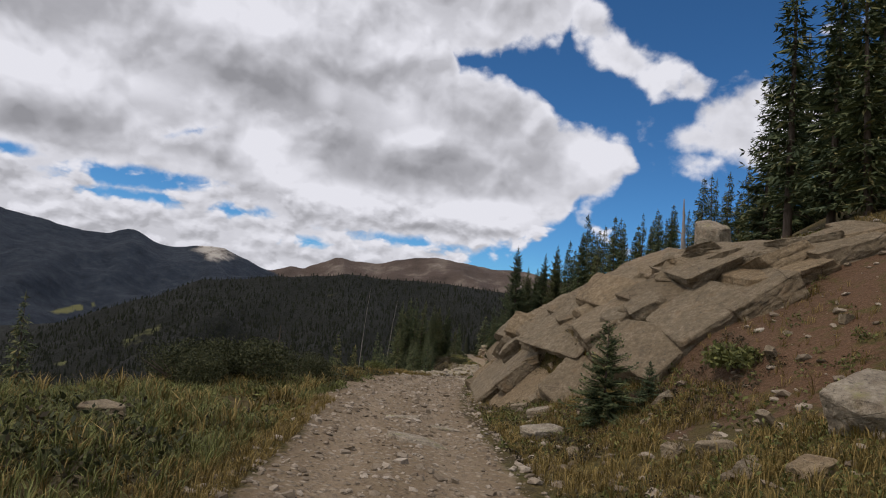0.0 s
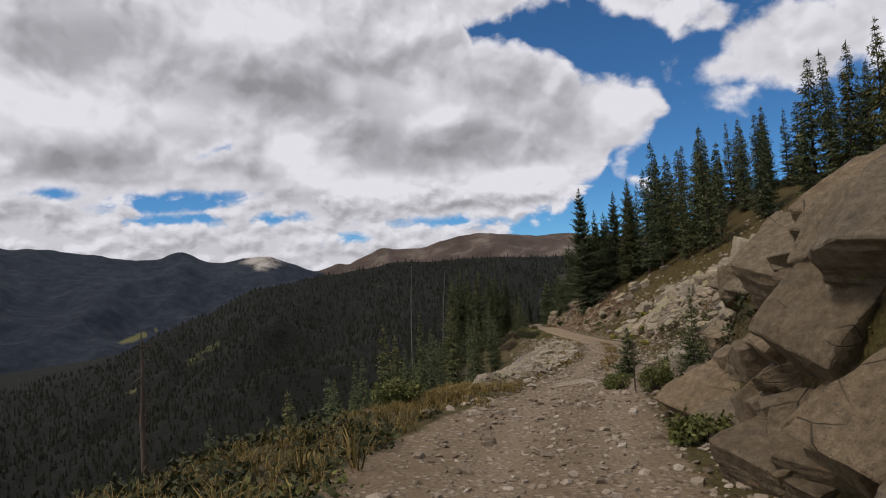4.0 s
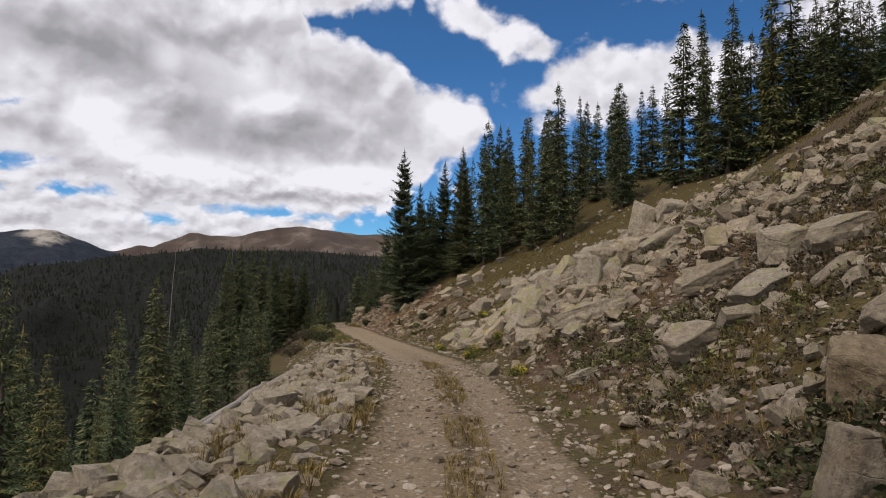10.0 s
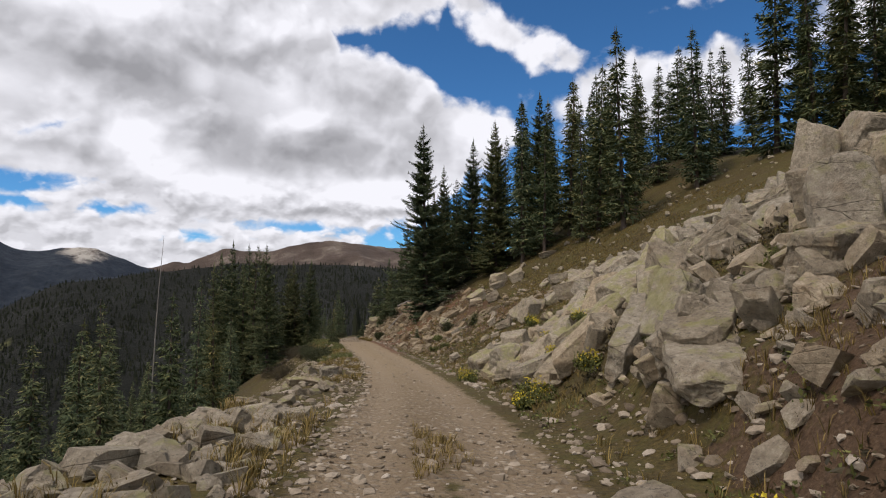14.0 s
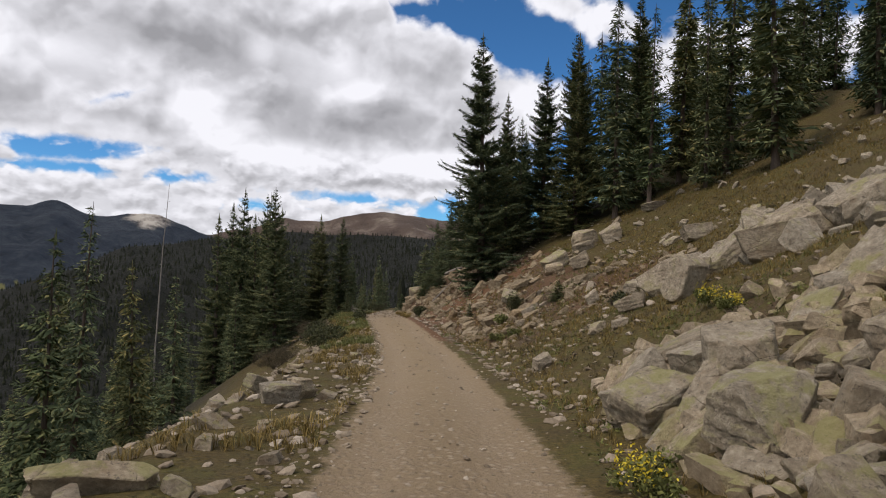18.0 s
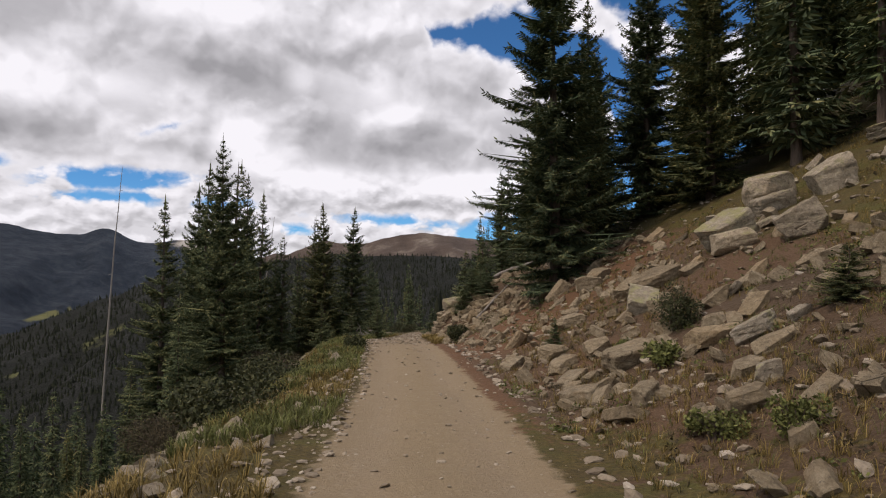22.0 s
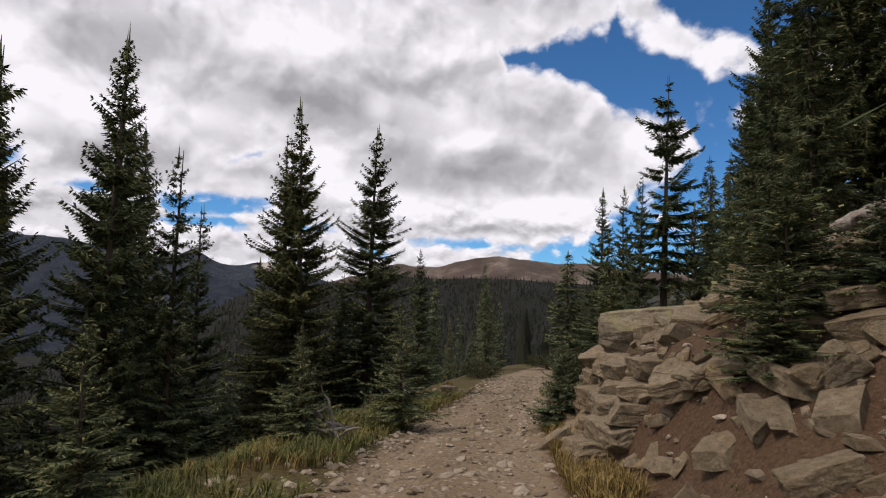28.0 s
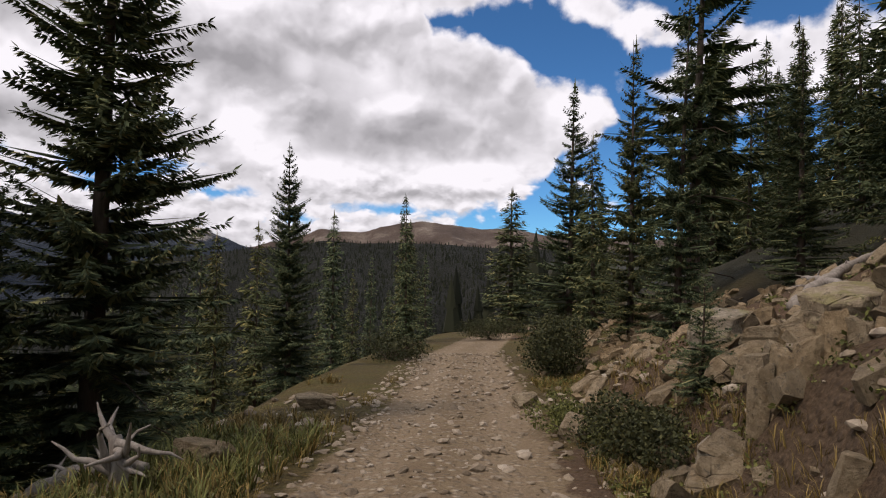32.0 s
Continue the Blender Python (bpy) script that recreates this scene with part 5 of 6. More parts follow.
def spruce(x, y, height, kind=None, wide=1.0, label="", group="spruces beside the road"):
    """One spruce, standing on the ground."""
    kind = int(rng.integers(5)) if kind is None else kind
    k = height / HEIGHTS[kind]
    z = float(ground(x, y))
    ob = copy_thing(MODELS[kind], Matrix.Translation((x, y, z)))
    ob.matrix_basis = pose(x, y, z - 0.05, rng.normal() * 1.0, rng.normal() * 1.0, rng.uniform(0, 360)) @ Matrix.Diagonal((k * wide, k * wide, k, 1))
    return tagged(ob, label or "tall dark green spruce standing among others on the slope", "spruce tree", group)


# spruces that stand out: x, y, height of the tip, kind, breadth
TIPS = [(15.6, 112.4, 12.8, 5, 1.15), (29.0, 99.5, 18.0, 1, 1), (36.8, 101.9, 19.4, 1, 1), (45.4, 127.0, 23.7, 0, 1), (43.5, 93.7, 26.1, 1, 1), (30.7, 121.2, 17.7, 0, 1),
        (31.2, 114.2, 17.8, 1, 1), (35.4, 143.8, 24.6, 1, 1), (23.1, 114.4, 13.7, 6, 1), (-15.8, 119.2, -4.6, 2, 1), (-0.9, 121.0, 2.3, 7, 1.2),
        (1.5, 112.3, 1.8, 6, 1.0), (-0.5, 125.7, 1.3, 7, 1), (3.0, 130.9, 1.0, 6, 1.05), (2.2, 131.5, 0.1, 7, 1.3), (16.5, 29.0, 17.0, 1, 1), (18.0, 30.5, 18.0, 0, 1), (17.6, 27.6, 17.5, 1, 1), (19.5, 31.0, 19.0, 1, 1), (16.9, 32.0, 16.5, 0, 1), (4.4, 134.0, 1.0, 6, 1.2), (3.7, 132.6, -4.6, 7, 1.3), (1.5, 134.5, -3.5, 7, 1.3), (-0.6, 131.0, -2.3, 7, 1.1), (0.8, 133.0, -4.0, 7, 1.1), (18.0, 116.2, 9.5, 6, 1.0), (20.8, 116.0, 12.0, 6, 1.2), (22.0, 111.5, 12.5, 6, 1.1), (23.6, 108.0, 14.0, 1, 1), (28.6, 109.5, 16.5, 1, 1), (26.2, 111.2, 15.8, 6, 1.1), (29.6, 105.4, 17.0, 0, 1), (-2.0, 128.5, 3.0, 6, 0.9),
        (-4.3, 134.6, -0.4, 7, 1), (14.5, 122.1, 1.6, 8, 0.9), (17.5, 143.6, 6.1, 11, 1.15), (23.9, 155.9, 3.9, 2, 1), (15.9, 170.3, -0.8, 0, 1.7), (16.0, 153.0, 1.9, 7, 1.2),
        (15.4, 139.7, 0.1, 7, 0.9), (5.3, 143.8, -2.8, 6, 1), (-0.3, 137.8, -2.2, 7, 1), (14.7, 124.2, 0.6, 8, 0.8), (17.3, 125.6, 6.5, 6, 1), (19.2, 122.6, 8.0, 6, 1), (17.3, 120.2, 6.5, 7, 1.1), (19.0, 128.5, 8.5, 6, 1.1), (21.5, 127.0, 10.0, 6, 1.1), (22.5, 130.5, 9.5, 6, 1), (17.3, 131.5, 0.5, 7, 1), (17.4, 130.2, 4.5, 6, 1.1), (17.2, 137.6, -1.6, 7, 1.2), (18.4, 131.4, 4.5, 6, 1.15), (20.5, 134.5, 4.5, 6, 1.1), (19.3, 134.6, 3.5, 6, 1.1), (18.8, 132.8, 4.0, 6, 1.1),
        (-3.5, 124.0, 3.0, 6, 1), (-1.8, 122.4, 0.5, 7, 1), (-5.0, 127.2, 2.0, 6, 1), (0.8, 126.6, -1.5, 7, 1.1), (-4.6, 121.2, 0.5, 7, 1.1), (-2.6, 131.5, 0.5, 7, 1.1),
        (19.0, 136.4, 3.5, 6, 1), (20.6, 138.2, 3.0, 7, 1.1), (24.3, 157.2, 4.9, 2, 1.1), (26.2, 158.5, 4.2, 3, 1), (29.5, 161.0, 7.0, 1, 1), (32.0, 158.0, 8.5, 0, 1), (15.4, 143.0, 0.2, 7, 0.9), (34.5, 162.0, 9.5, 1, 1)]
for x, y, tip, kind, wide in TIPS:
    spruce(x, y, (tip + float(tilt(x - road_x(y), y)) - float(ground(x, y))) / 0.955, kind, wide)
for x, y, h, kind, label in ((3.46, 11.9, 2.0, 9, "young spruce growing at the foot of the rock face"), (4.2, 11.7, 0.85, 9, "small young spruce at the foot of the rock face"),
                             (4.0, 38.7, 1.65, 9, "young dense spruce at the edge of the road"), (8.9, 40.4, 1.7, 10, "young spruce on the bank"), (7.6, 38.6, 1.3, 10, "young thin spruce on the bank"), (4.5, 34.1, 2.4, 10, "bushy young spruce on the bank"),
                             (12.3, 43.4, 2.4, 10, "young spruce on the open slope"), (10.5, 44.7, 2.1, 10, "young thin spruce on the open slope"),
                             (13.4, 102.4, 0.9, 9, "small young spruce on the soil bank"), (15.9, 94.2, 0.9, 9, "spreading low spruce on the soil bank"), (11.9, 117.7, 1.2, 9, "spreading low spruce over the broken rock"), (12.5, 118.7, 1.7, 9, "spreading young spruce on the rock bank"), (13.2, 118.0, 1.3, 9, "spreading young spruce on the rock bank"), (13.0, 119.7, 1.9, 10, "young spruce on the rock bank"),
                             (10.5, 124.5, 2.0, 9, "young dense spruce at the edge of the road"),
                             (7.15, 124.5, 2.95, 10, "young thin spruce on the downhill edge of the road"), (5.9, 121.5, 2.2, 10, "young spruce on the downhill edge of the road"), (12.4, 131.7, 1.6, 10, "young thin spruce on the bank"), (4.8, 117.4, 2.4, 10, "young thin spruce below the road")):
    spruce(x, y, h, kind, 2.0 if label.startswith("spreading") else 0.9 if label.startswith("bushy") else 1.25, label, "young spruces")


def wood(count, inside, area, lo, hi, apart, group, label, seed, joined_up=False):
    """Fills a part of the slope with spruces that keep their distance; past counting they are one mesh."""
    r = np.random.default_rng(seed)
    have = [(x, y) for x, y, *_ in TIPS]
    rows = []
    n = tries = 0
    while n < count and tries < count * 60:
        tries += 1
        x, y = r.uniform(area[0], area[1]), r.uniform(area[2], area[3])
        if not inside(x, y) or any((x - a) ** 2 + (y - b) ** 2 < apart * apart for a, b in have):
            continue
        have.append((x, y))
        h, w = r.uniform(lo, hi), r.uniform(0.85, 1.15)
        if joined_up:
            k = int(r.integers(5))
            q = h / HEIGHTS[k]
            rows.append((x, y, float(ground(x, y)) - 0.05, q * w, q * w, q, r.normal() * 0.015, r.normal() * 0.015, r.uniform(0, 6.3), k))
        else:
            spruce(x, y, h, None, w, label, group)
        n += 1
    if rows:
        for i, mat, what in (("trunk", M_BARK, "trunks"), ("crown", M_NEEDLE, "crowns")):
            shapes = []
            for m in FAR_MODELS:
                me = next(o for o in m.children if o.name.startswith(i)).data
                v, f = np.zeros(len(me.vertices) * 3), np.zeros(len(me.polygons) * 3, int)
                me.vertices.foreach_get("co", v)
                me.loops.foreach_get("vertex_index", f)
                shapes.append((v.reshape(-1, 3), f.reshape(-1, 3)))
            scatter("spruce_" + what, shapes, rows, mat, label, "forest")


def gone(y):
    return float(road_x(y))


wood(27, lambda x, y: (y > 116 or x > 21) and y > 105 + (20 - x) * 0.42 and x > 15 + max(0, y - 118) * 0.25, (15, 50, 88, 132), 10, 15, 3.0, "spruces of the wood above the road", "tall dark green spruce in the wood above the road", 3)
wood(80, lambda x, y: y > 90 - (x - 43) * 1.25, (41, 74, 56, 100), 14, 19, 1.8, "spruces of the wood above the road", "tall dark green spruce in the wood above the road", 13)
wood(16, lambda x, y: y > 128, (24, 85, 100, 165), 10, 15, 2.3, "", "tall dark green spruces deep in the wood above the road", 14, True)
wood(95, lambda x, y: not (92 < y < 117 and x > gone(y) - 17) and gone(y) - 22 < x < gone(y) - 7.5 - max(0, 100 - y) * 0.12, (-20, 4, 50, 150), 5.0, 9.0, 1.9, "spruces below the road", "dark green spruce on the slope below the road", 4)
wood(190, lambda x, y: x < gone(y) - 20 - max(0, 90 - y) * 0.1, (-75, -6, 40, 175), 6, 10.5, 2.3, "", "dark green spruces on the slope below the road", 15, True)
wood(40, lambda x, y: abs(x - gone(y)) > 3.8, (-4, 28, 138, 178), 5, 10, 2.0, "spruces where the road goes on", "dark green spruce beside the far end of the road", 5)
wood(27, lambda x, y: x > 0.5 * y + 1.2 and x > 10, (10, 26, 12, 34), 9, 14, 1.7, "spruces above the rock face", "tall dark green spruce above the rock face", 6)
wood(8, lambda x, y: True, (-17, -10, 6, 36), 4, 6, 2.4, "spruces below the road", "dark green spruce on the slope below the road", 8)

for m in MODELS + FAR_MODELS:
    for o in (*m.children_recursive, m):
        bpy.data.objects.remove(o)


# ---- grass ----
def tuft_shape(r, blades, height, spread_, wide):
    V, F = [], []
    for k in range(blades):
        a, l = r.uniform(0, 6.28), height * r.uniform(0.6, 1.1)
        d = np.array([math.cos(a), math.sin(a), 0])
        s = np.array([-math.sin(a), math.cos(a), 0]) * wide
        b = d * spread_ * 0.3 * r.random()
        m = b + d * spread_ * 0.4 + (0, 0, l * 0.65)
        t = b + d * spread_ * r.uniform(0.7, 1.3) + (0, 0, l * r.uniform(0.75, 1.0))
        i = len(V)
        V += [b - s, b + s, m + s * 0.7, m - s * 0.7, t]
        F += [(i, i + 1, i + 2), (i, i + 2, i + 3), (i + 3, i + 2, i + 4)]
    return np.array(V), np.array(F)


TUFTS = [tuft_shape(rng, 8, 0.24, 0.14, 0.0052) for _ in range(6)]


def herb_shape(r, leaves, height, wide, size):
    """A low cushion of small leaves."""
    V, F = [], []
    for _ in range(leaves):
        d = r.normal(size=3) * (1, 1, 0.7)
        d = d / np.linalg.norm(d) * r.uniform(0.3, 1.0)
        p = np.array([d[0] * wide, d[1] * wide, (abs(d[2]) + 0.15) * height])
        a = r.normal(size=3)
        a /= np.linalg.norm(a)
        b = np.cross(a, r.normal(size=3))
        b /= np.linalg.norm(b) + 1e-9
        q = size * r.uniform(0.6, 1.3)
        i = len(V)
        V += [p, p + a * q * 0.5 + b * q * 0.25, p + a * q, p + a * q * 0.5 - b * q * 0.25]
        F += [(i, i + 1, i + 2), (i, i + 2, i + 3)]
    return np.array(V), np.array(F)


HERBS = [herb_shape(rng, 24, 0.12, 0.13, 0.055) for _ in range(8)]


def grass(count, y0, y1, s0, s1, lo, hi, shapes, material, name, label, seed, thin=-0.05):
    r = np.random.default_rng(seed)
    ys, ss = r.uniform(y0, y1, count), r.uniform(s0, s1, count)
    xs = road_x(ys) + ss
    ok = fbm(xs, ys, 2.2, 3, seed) > thin
    zs = ground(xs, ys)
    rows = [(x, y, z - 0.02, *(3 * (r.uniform(lo, hi),)), 0, 0, r.uniform(0, 6.3), r.integers(len(shapes))) for x, y, z, k in zip(xs, ys, zs, ok) if k]
    return scatter(name, shapes, rows, material, label, "grass")


grass(11000, -1, 36, -7.5, -2.4, 0.4, 1.0, TUFTS, M_GRASS, "dry_grass", "yellowing knee-high grass on the road's shoulder", 41, -0.25)
grass(9000, 30, 140, -3.8, -1.6, 0.6, 1.3, TUFTS, M_GRASS, "dry_grass", "yellowing grass along the downhill edge of the road", 42)
grass(14000, 0, 62, 1.7, 13, 0.4, 1.0, TUFTS, M_GRASS, "dry_grass", "dry grass on the slope above the road", 43, 0.0)
grass(34000, 64, 108, 2.0, 26, 0.35, 0.9, TUFTS, M_GRASS, "dry_grass", "yellowing grass of the open slope", 46, -0.15)
grass(16000, 66, 104, 2.0, 20, 0.3, 0.75, TUFTS, M_GREEN, "green_grass", "greener grass in patches on the open slope", 103, 0.05)
grass(12000, 66, 104, 2.0, 20, 0.3, 0.7, TUFTS, M_BRUSH, "brown_grass", "withered brown grass in patches on the open slope", 104, 0.05)
grass(6000, -1, 18, -8, -2.0, 0.7, 1.4, TUFTS, M_GREEN, "green_grass", "knee-high green grass on the road's shoulder", 105, -0.2)
grass(9000, 34, 80, 10, 33, 0.4, 0.9, TUFTS, M_GRASS, "dry_grass", "yellowing grass of the upper slope", 48, 0.0)
grass(6500, 28, 47, 2.4, 14, 0.8, 2.0, HERBS, M_BUSH, "low_shrubs", "low dark shrubs on the slope above the road", 49, -0.1)
grass(9000, 30, 66, 2.8, 20, 0.8, 2.0, HERBS, M_BRUSH, "brown_heath", "low brown heath on the slope above the road", 98, 0.0)
grass(2500, 48, 64, 3.0, 12, 0.8, 1.8, HERBS, M_GREEN, "green_herbs", "low green herbs between the rocks", 50, 0.15)
grass(4500, 94, 124, -3.8, -1.6, 0.7, 1.4, TUFTS, M_GREEN, "green_grass", "green and yellow grass on the road's downhill edge", 95, -0.1)
grass(1500, 125, 142, 1.7, 3.4, 0.5, 1.1, HERBS, M_GREEN, "green_herbs", "low green herbs among the rocks under the spruces", 106, 0.0)
grass(1500, 112, 129, 1.35, 2.1, 0.6, 1.3, TUFTS, M_GRASS, "dry_grass", "yellowing grass at the foot of the rock ledge", 101, -0.1)
grass(2000, 108, 134, -3.4, -1.7, 0.9, 1.7, TUFTS, M_GREEN, "tall_grass", "tall yellowing grass on the road's downhill edge", 102, -0.1)
grass(6000, 78, 97, 2.0, 14, 0.3, 0.85, TUFTS, M_GRASS, "dry_grass", "yellowing grass on the slope above the road", 96, -0.05)
grass(2200, 72, 100, 2.4, 16, 0.5, 1.1, HERBS, M_BRUSH, "brown_heath", "low brown heath among the grass of the open slope", 99, 0.05)
grass(9000, 0, 140, 1.7, 11, 0.5, 1.4, HERBS, M_GREEN, "green_herbs", "low green herbs on the slope above the road", 44, 0.1)
grass(5000, 0, 40, -9, -1.9, 0.6, 1.6, HERBS, M_GREEN, "green_herbs", "low green herbs among the grass", 45)
grass(1800, -1, 15, -2.4, -1.6, 0.4, 0.9, TUFTS, M_GRASS, "dry_grass", "yellowing grass on the road's shoulder", 97, -0.1)
grass(5200, 2, 17, 1.8, 5.2, 0.4, 1.1, TUFTS, M_GRASS, "dry_grass", "yellowing grass at the foot of the soil bank", 111, -0.12)
grass(2600, 2, 18, 1.8, 6.0, 0.5, 1.2, HERBS, M_BRUSH, "brown_heath", "low brown herbs on the soil bank", 112, -0.05)
grass(1800, 2, 17, 1.9, 5.2, 0.5, 1.2, HERBS, M_GREEN, "green_herbs", "low green herbs at the foot of the soil bank", 113, 0.05)
grass(2600, -1, 30, -8, -2.3, 0.9, 2.2, HERBS, M_BUSH, "low_shrubs", "low dark shrubs among the grass of the shoulder", 114, 0.08)
grass(1500, -1, 26, -7, -2.2, 1.3, 2.1, TUFTS, M_GRASS, "tall_grass", "tall yellowing grass in clumps on the shoulder", 115, 0.12)
grass(1500, -1, 26, -7, -2.2, 0.8, 1.8, HERBS, M_BRUSH, "brown_heath", "withered brown herbs among the grass of the shoulder", 116, 0.08)
grass(9000, 33, 62, 3.0, 20, 0.6, 1.5, HERBS, M_BRUSH, "brown_heath", "brown heath between the rocks of the slope", 117, -0.08)
grass(12000, 33, 62, 2.6, 18, 0.5, 1.1, TUFTS, M_GRASS, "dry_grass", "yellowing grass between the rocks of the slope", 118, -0.08)
grass(3500, 31, 46, 2.3, 9, 0.7, 1.6, HERBS, M_GREEN, "green_herbs", "green and yellow herbs on the bank", 119, 0.0)
grass(1400, 126, 140, 1.6, 3.0, 0.5, 1.0, TUFTS, M_GRASS, "dry_grass", "yellowing grass at the foot of the bank", 120, -0.05)
grass(1200, 40, 64, -0.3, 0.35, 0.4, 0.8, TUFTS, M_GRASS, "dry_grass", "grass growing between the wheel tracks", 47, 0.0)


# ---- bushes, herbs, dead wood ----
def leaf_ball(r, wx, wy, h, leaves, size):
    """An uneven dome of small leaves."""
    V, F = [], []
    lumps = [(r.uniform(-0.6, 0.6) * wx, r.uniform(-0.6, 0.6) * wy, r.uniform(0.35, 0.75) * h, r.uniform(0.3, 0.5)) for _ in range(9)]
    for _ in range(leaves):
        cx, cy, cz, rad = lumps[int(r.integers(9))]
        d = r.normal(size=3)
        d /= np.linalg.norm(d)
        p = np.array([cx, cy, cz]) + d * (wx * rad, wy * rad, h * rad) * r.uniform(0.6, 1.1)
        if p[2] < 0:
            continue
        a = r.normal(size=3)
        a /= np.linalg.norm(a)
        b = np.cross(a, r.normal(size=3))
        b /= np.linalg.norm(b) + 1e-9
        q = size * r.uniform(0.6, 1.3)
        i = len(V)
        V += [p, p + a * q * 0.5 + b * q * 0.28, p + a * q, p + a * q * 0.5 - b * q * 0.28]
        F += [(i, i + 1, i + 2), (i, i + 2, i + 3)]
    return np.array(V), np.array(F)


def bush(x, y, wx, wy, h, leaves, material, label, seed, size=0.09, name="willow_bush"):
    """A low bush: stems and leaves."""
    r = np.random.default_rng(seed)
    top = tagged(new(name), label, "bush", "low bushes")
    top.matrix_basis = pose(x, y, float(ground(x, y)) - 0.05)
    stems = []
    for _ in range(14):
        a, l = r.uniform(0, 6.28), r.uniform(0.3, 0.75)
        stems.append(tapered([(0.1 * math.cos(a), 0.1 * math.sin(a), 0), (wx * 0.4 * l * math.cos(a), wy * 0.4 * l * math.sin(a), h * 0.4), (wx * l * math.cos(a), wy * l * math.sin(a), h * 0.75)], [0.02, 0.014, 0.005], 4))
    v, f = joined(stems)
    tagged(mesh_object("woody_base", v, f, M_BARK, top, True), kind="stuff")
    v, f = leaf_ball(r, wx, wy, h, int(leaves), size)
    tagged(mesh_object("leaves", v, f, material, top), kind="stuff")
    return top


bush(-4.8, 17.0, 1.5, 1.9, 0.95, 24000, M_BUSH, "dense dark green willow bush on the road's shoulder", 61, 0.07)
bush(-5.6, 15.0, 1.3, 1.4, 0.9, 10000, M_BUSH, "low dark green willow bush among the grass", 62, 0.05)
bush(-3.6, 20.6, 1.2, 1.2, 0.8, 8000, M_BUSH, "low dark green willow bush on the road's shoulder", 63, 0.05)
bush(-2.3, 32.5, 0.7, 0.7, 0.55, 1800, M_GREEN, "bright green bush at the edge of the drop", 64)
bush(7.3, 109.8, 0.5, 0.8, 0.6, 1800, M_BUSH, "small dark bush on the road's downhill edge", 65)
bush(11.4, 112.5, 0.55, 0.7, 0.6, 1800, M_BUSH, "small dark bush at the foot of the bank", 66)
bush(13.0, 141.0, 1.3, 2.2, 1.5, 12000, M_BUSH, "dark green bush beside the far end of the road", 67, 0.07)
bush(13.4, 160.3, 2.6, 1.6, 1.2, 5000, M_BUSH, "low dark green bushes where the road bends", 68)
bush(8.2, 147.0, 1.6, 2.2, 0.9, 4500, M_BUSH, "low dark green bush on the downhill side of the road", 69)
bush(11.7, 131.4, 0.9, 1.3, 0.7, 7000, M_BUSH, "low green bush at the foot of the bank", 70, 0.05)
bush(11.3, 133.0, 0.6, 1.2, 0.4, 4000, M_GREEN, "yellow-green bush at the foot of the bank", 71, 0.05)
bush(6.0, 97.5, 1.1, 1.6, 0.9, 3500, M_BUSH, "dark low bush below the road", 72)
bush(5.6, 104.0, 1.2, 1.8, 0.9, 3500, M_BUSH, "dark low bush below the road", 73)
bush(3.2, 102.0, 1.5, 2.0, 1.2, 13500, M_BRUSH, "dark brown brushy thicket below the road", 83, 0.045)
bush(4.6, 107.6, 1.3, 1.6, 1.0, 10500, M_BRUSH, "dark brown brushy thicket below the road", 84, 0.045)
bush(3.4, 112.0, 1.5, 1.8, 1.2, 12000, M_BRUSH, "dark brown brushy thicket below the road", 85, 0.045)
bush(-3.4, 39.0, 1.4, 1.8, 0.9, 12000, M_BRUSH, "dark brown brushy thicket below the rock edge", 86, 0.045)
bush(-3.0, 44.0, 1.2, 1.6, 0.8, 9000, M_BRUSH, "dark brown brushy thicket below the rock edge", 87, 0.045)
bush(16.0, 88.0, 0.5, 0.5, 0.4, 900, M_BUSH, "small dark juniper on the slope", 74)
bush(13.9, 96.0, 0.4, 0.45, 0.4, 900, M_GREEN, "bright green herb clump on the soil bank", 75)
bush(5.4, 10.9, 0.7, 0.5, 0.4, 1500, M_GREEN, "yellow-green herbs at the foot of the rock face", 76)
bush(2.4, 27.4, 0.5, 0.6, 0.4, 1200, M_GREEN, "dry herbs at the foot of the rock face", 77)
bush(3.5, 33.75, 0.42, 0.42, 0.7, 3000, M_GREEN, "yellow-green bush among the rocks of the bank", 121, 0.05)
bush(5.2, 33.5, 0.6, 0.5, 0.45, 3000, M_BUSH, "low dark juniper beside the tan block", 122, 0.05)
bush(2.95, 35.4, 0.4, 0.6, 0.4, 2600, M_GREEN, "yellow-green bush at the foot of the bank", 123, 0.05)
bush(8.5, 26.5, 0.8, 0.9, 0.6, 2200, M_BUSH, "dark shrub growing on top of the rock face", 78)
bush(12.9, 127.2, 0.6, 0.7, 0.5, 1500, M_BUSH, "dark shrub on top of the rock ledge", 79)
bush(10.8, 120.4, 0.4, 0.4, 0.35, 900, M_GREEN, "yellow-green clump on the broken rock", 80)


bush(14.8, 97.6, 0.55, 0.55, 0.85, 3500, M_BUSH, "dark green juniper standing on the soil bank", 107, 0.05)
bush(13.5, 91.5, 0.3, 0.3, 0.4, 1500, M_GREEN, "green herb clump on the soil bank", 108, 0.05)
bush(13.0, 92.2, 0.34, 0.34, 0.34, 1500, M_GREEN, "yellow-green herb clump on the soil bank", 109, 0.05)
bush(13.8, 97.8, 0.24, 0.24, 0.34, 1000, M_GREEN, "bright green herb clump beside a boulder", 110, 0.05)


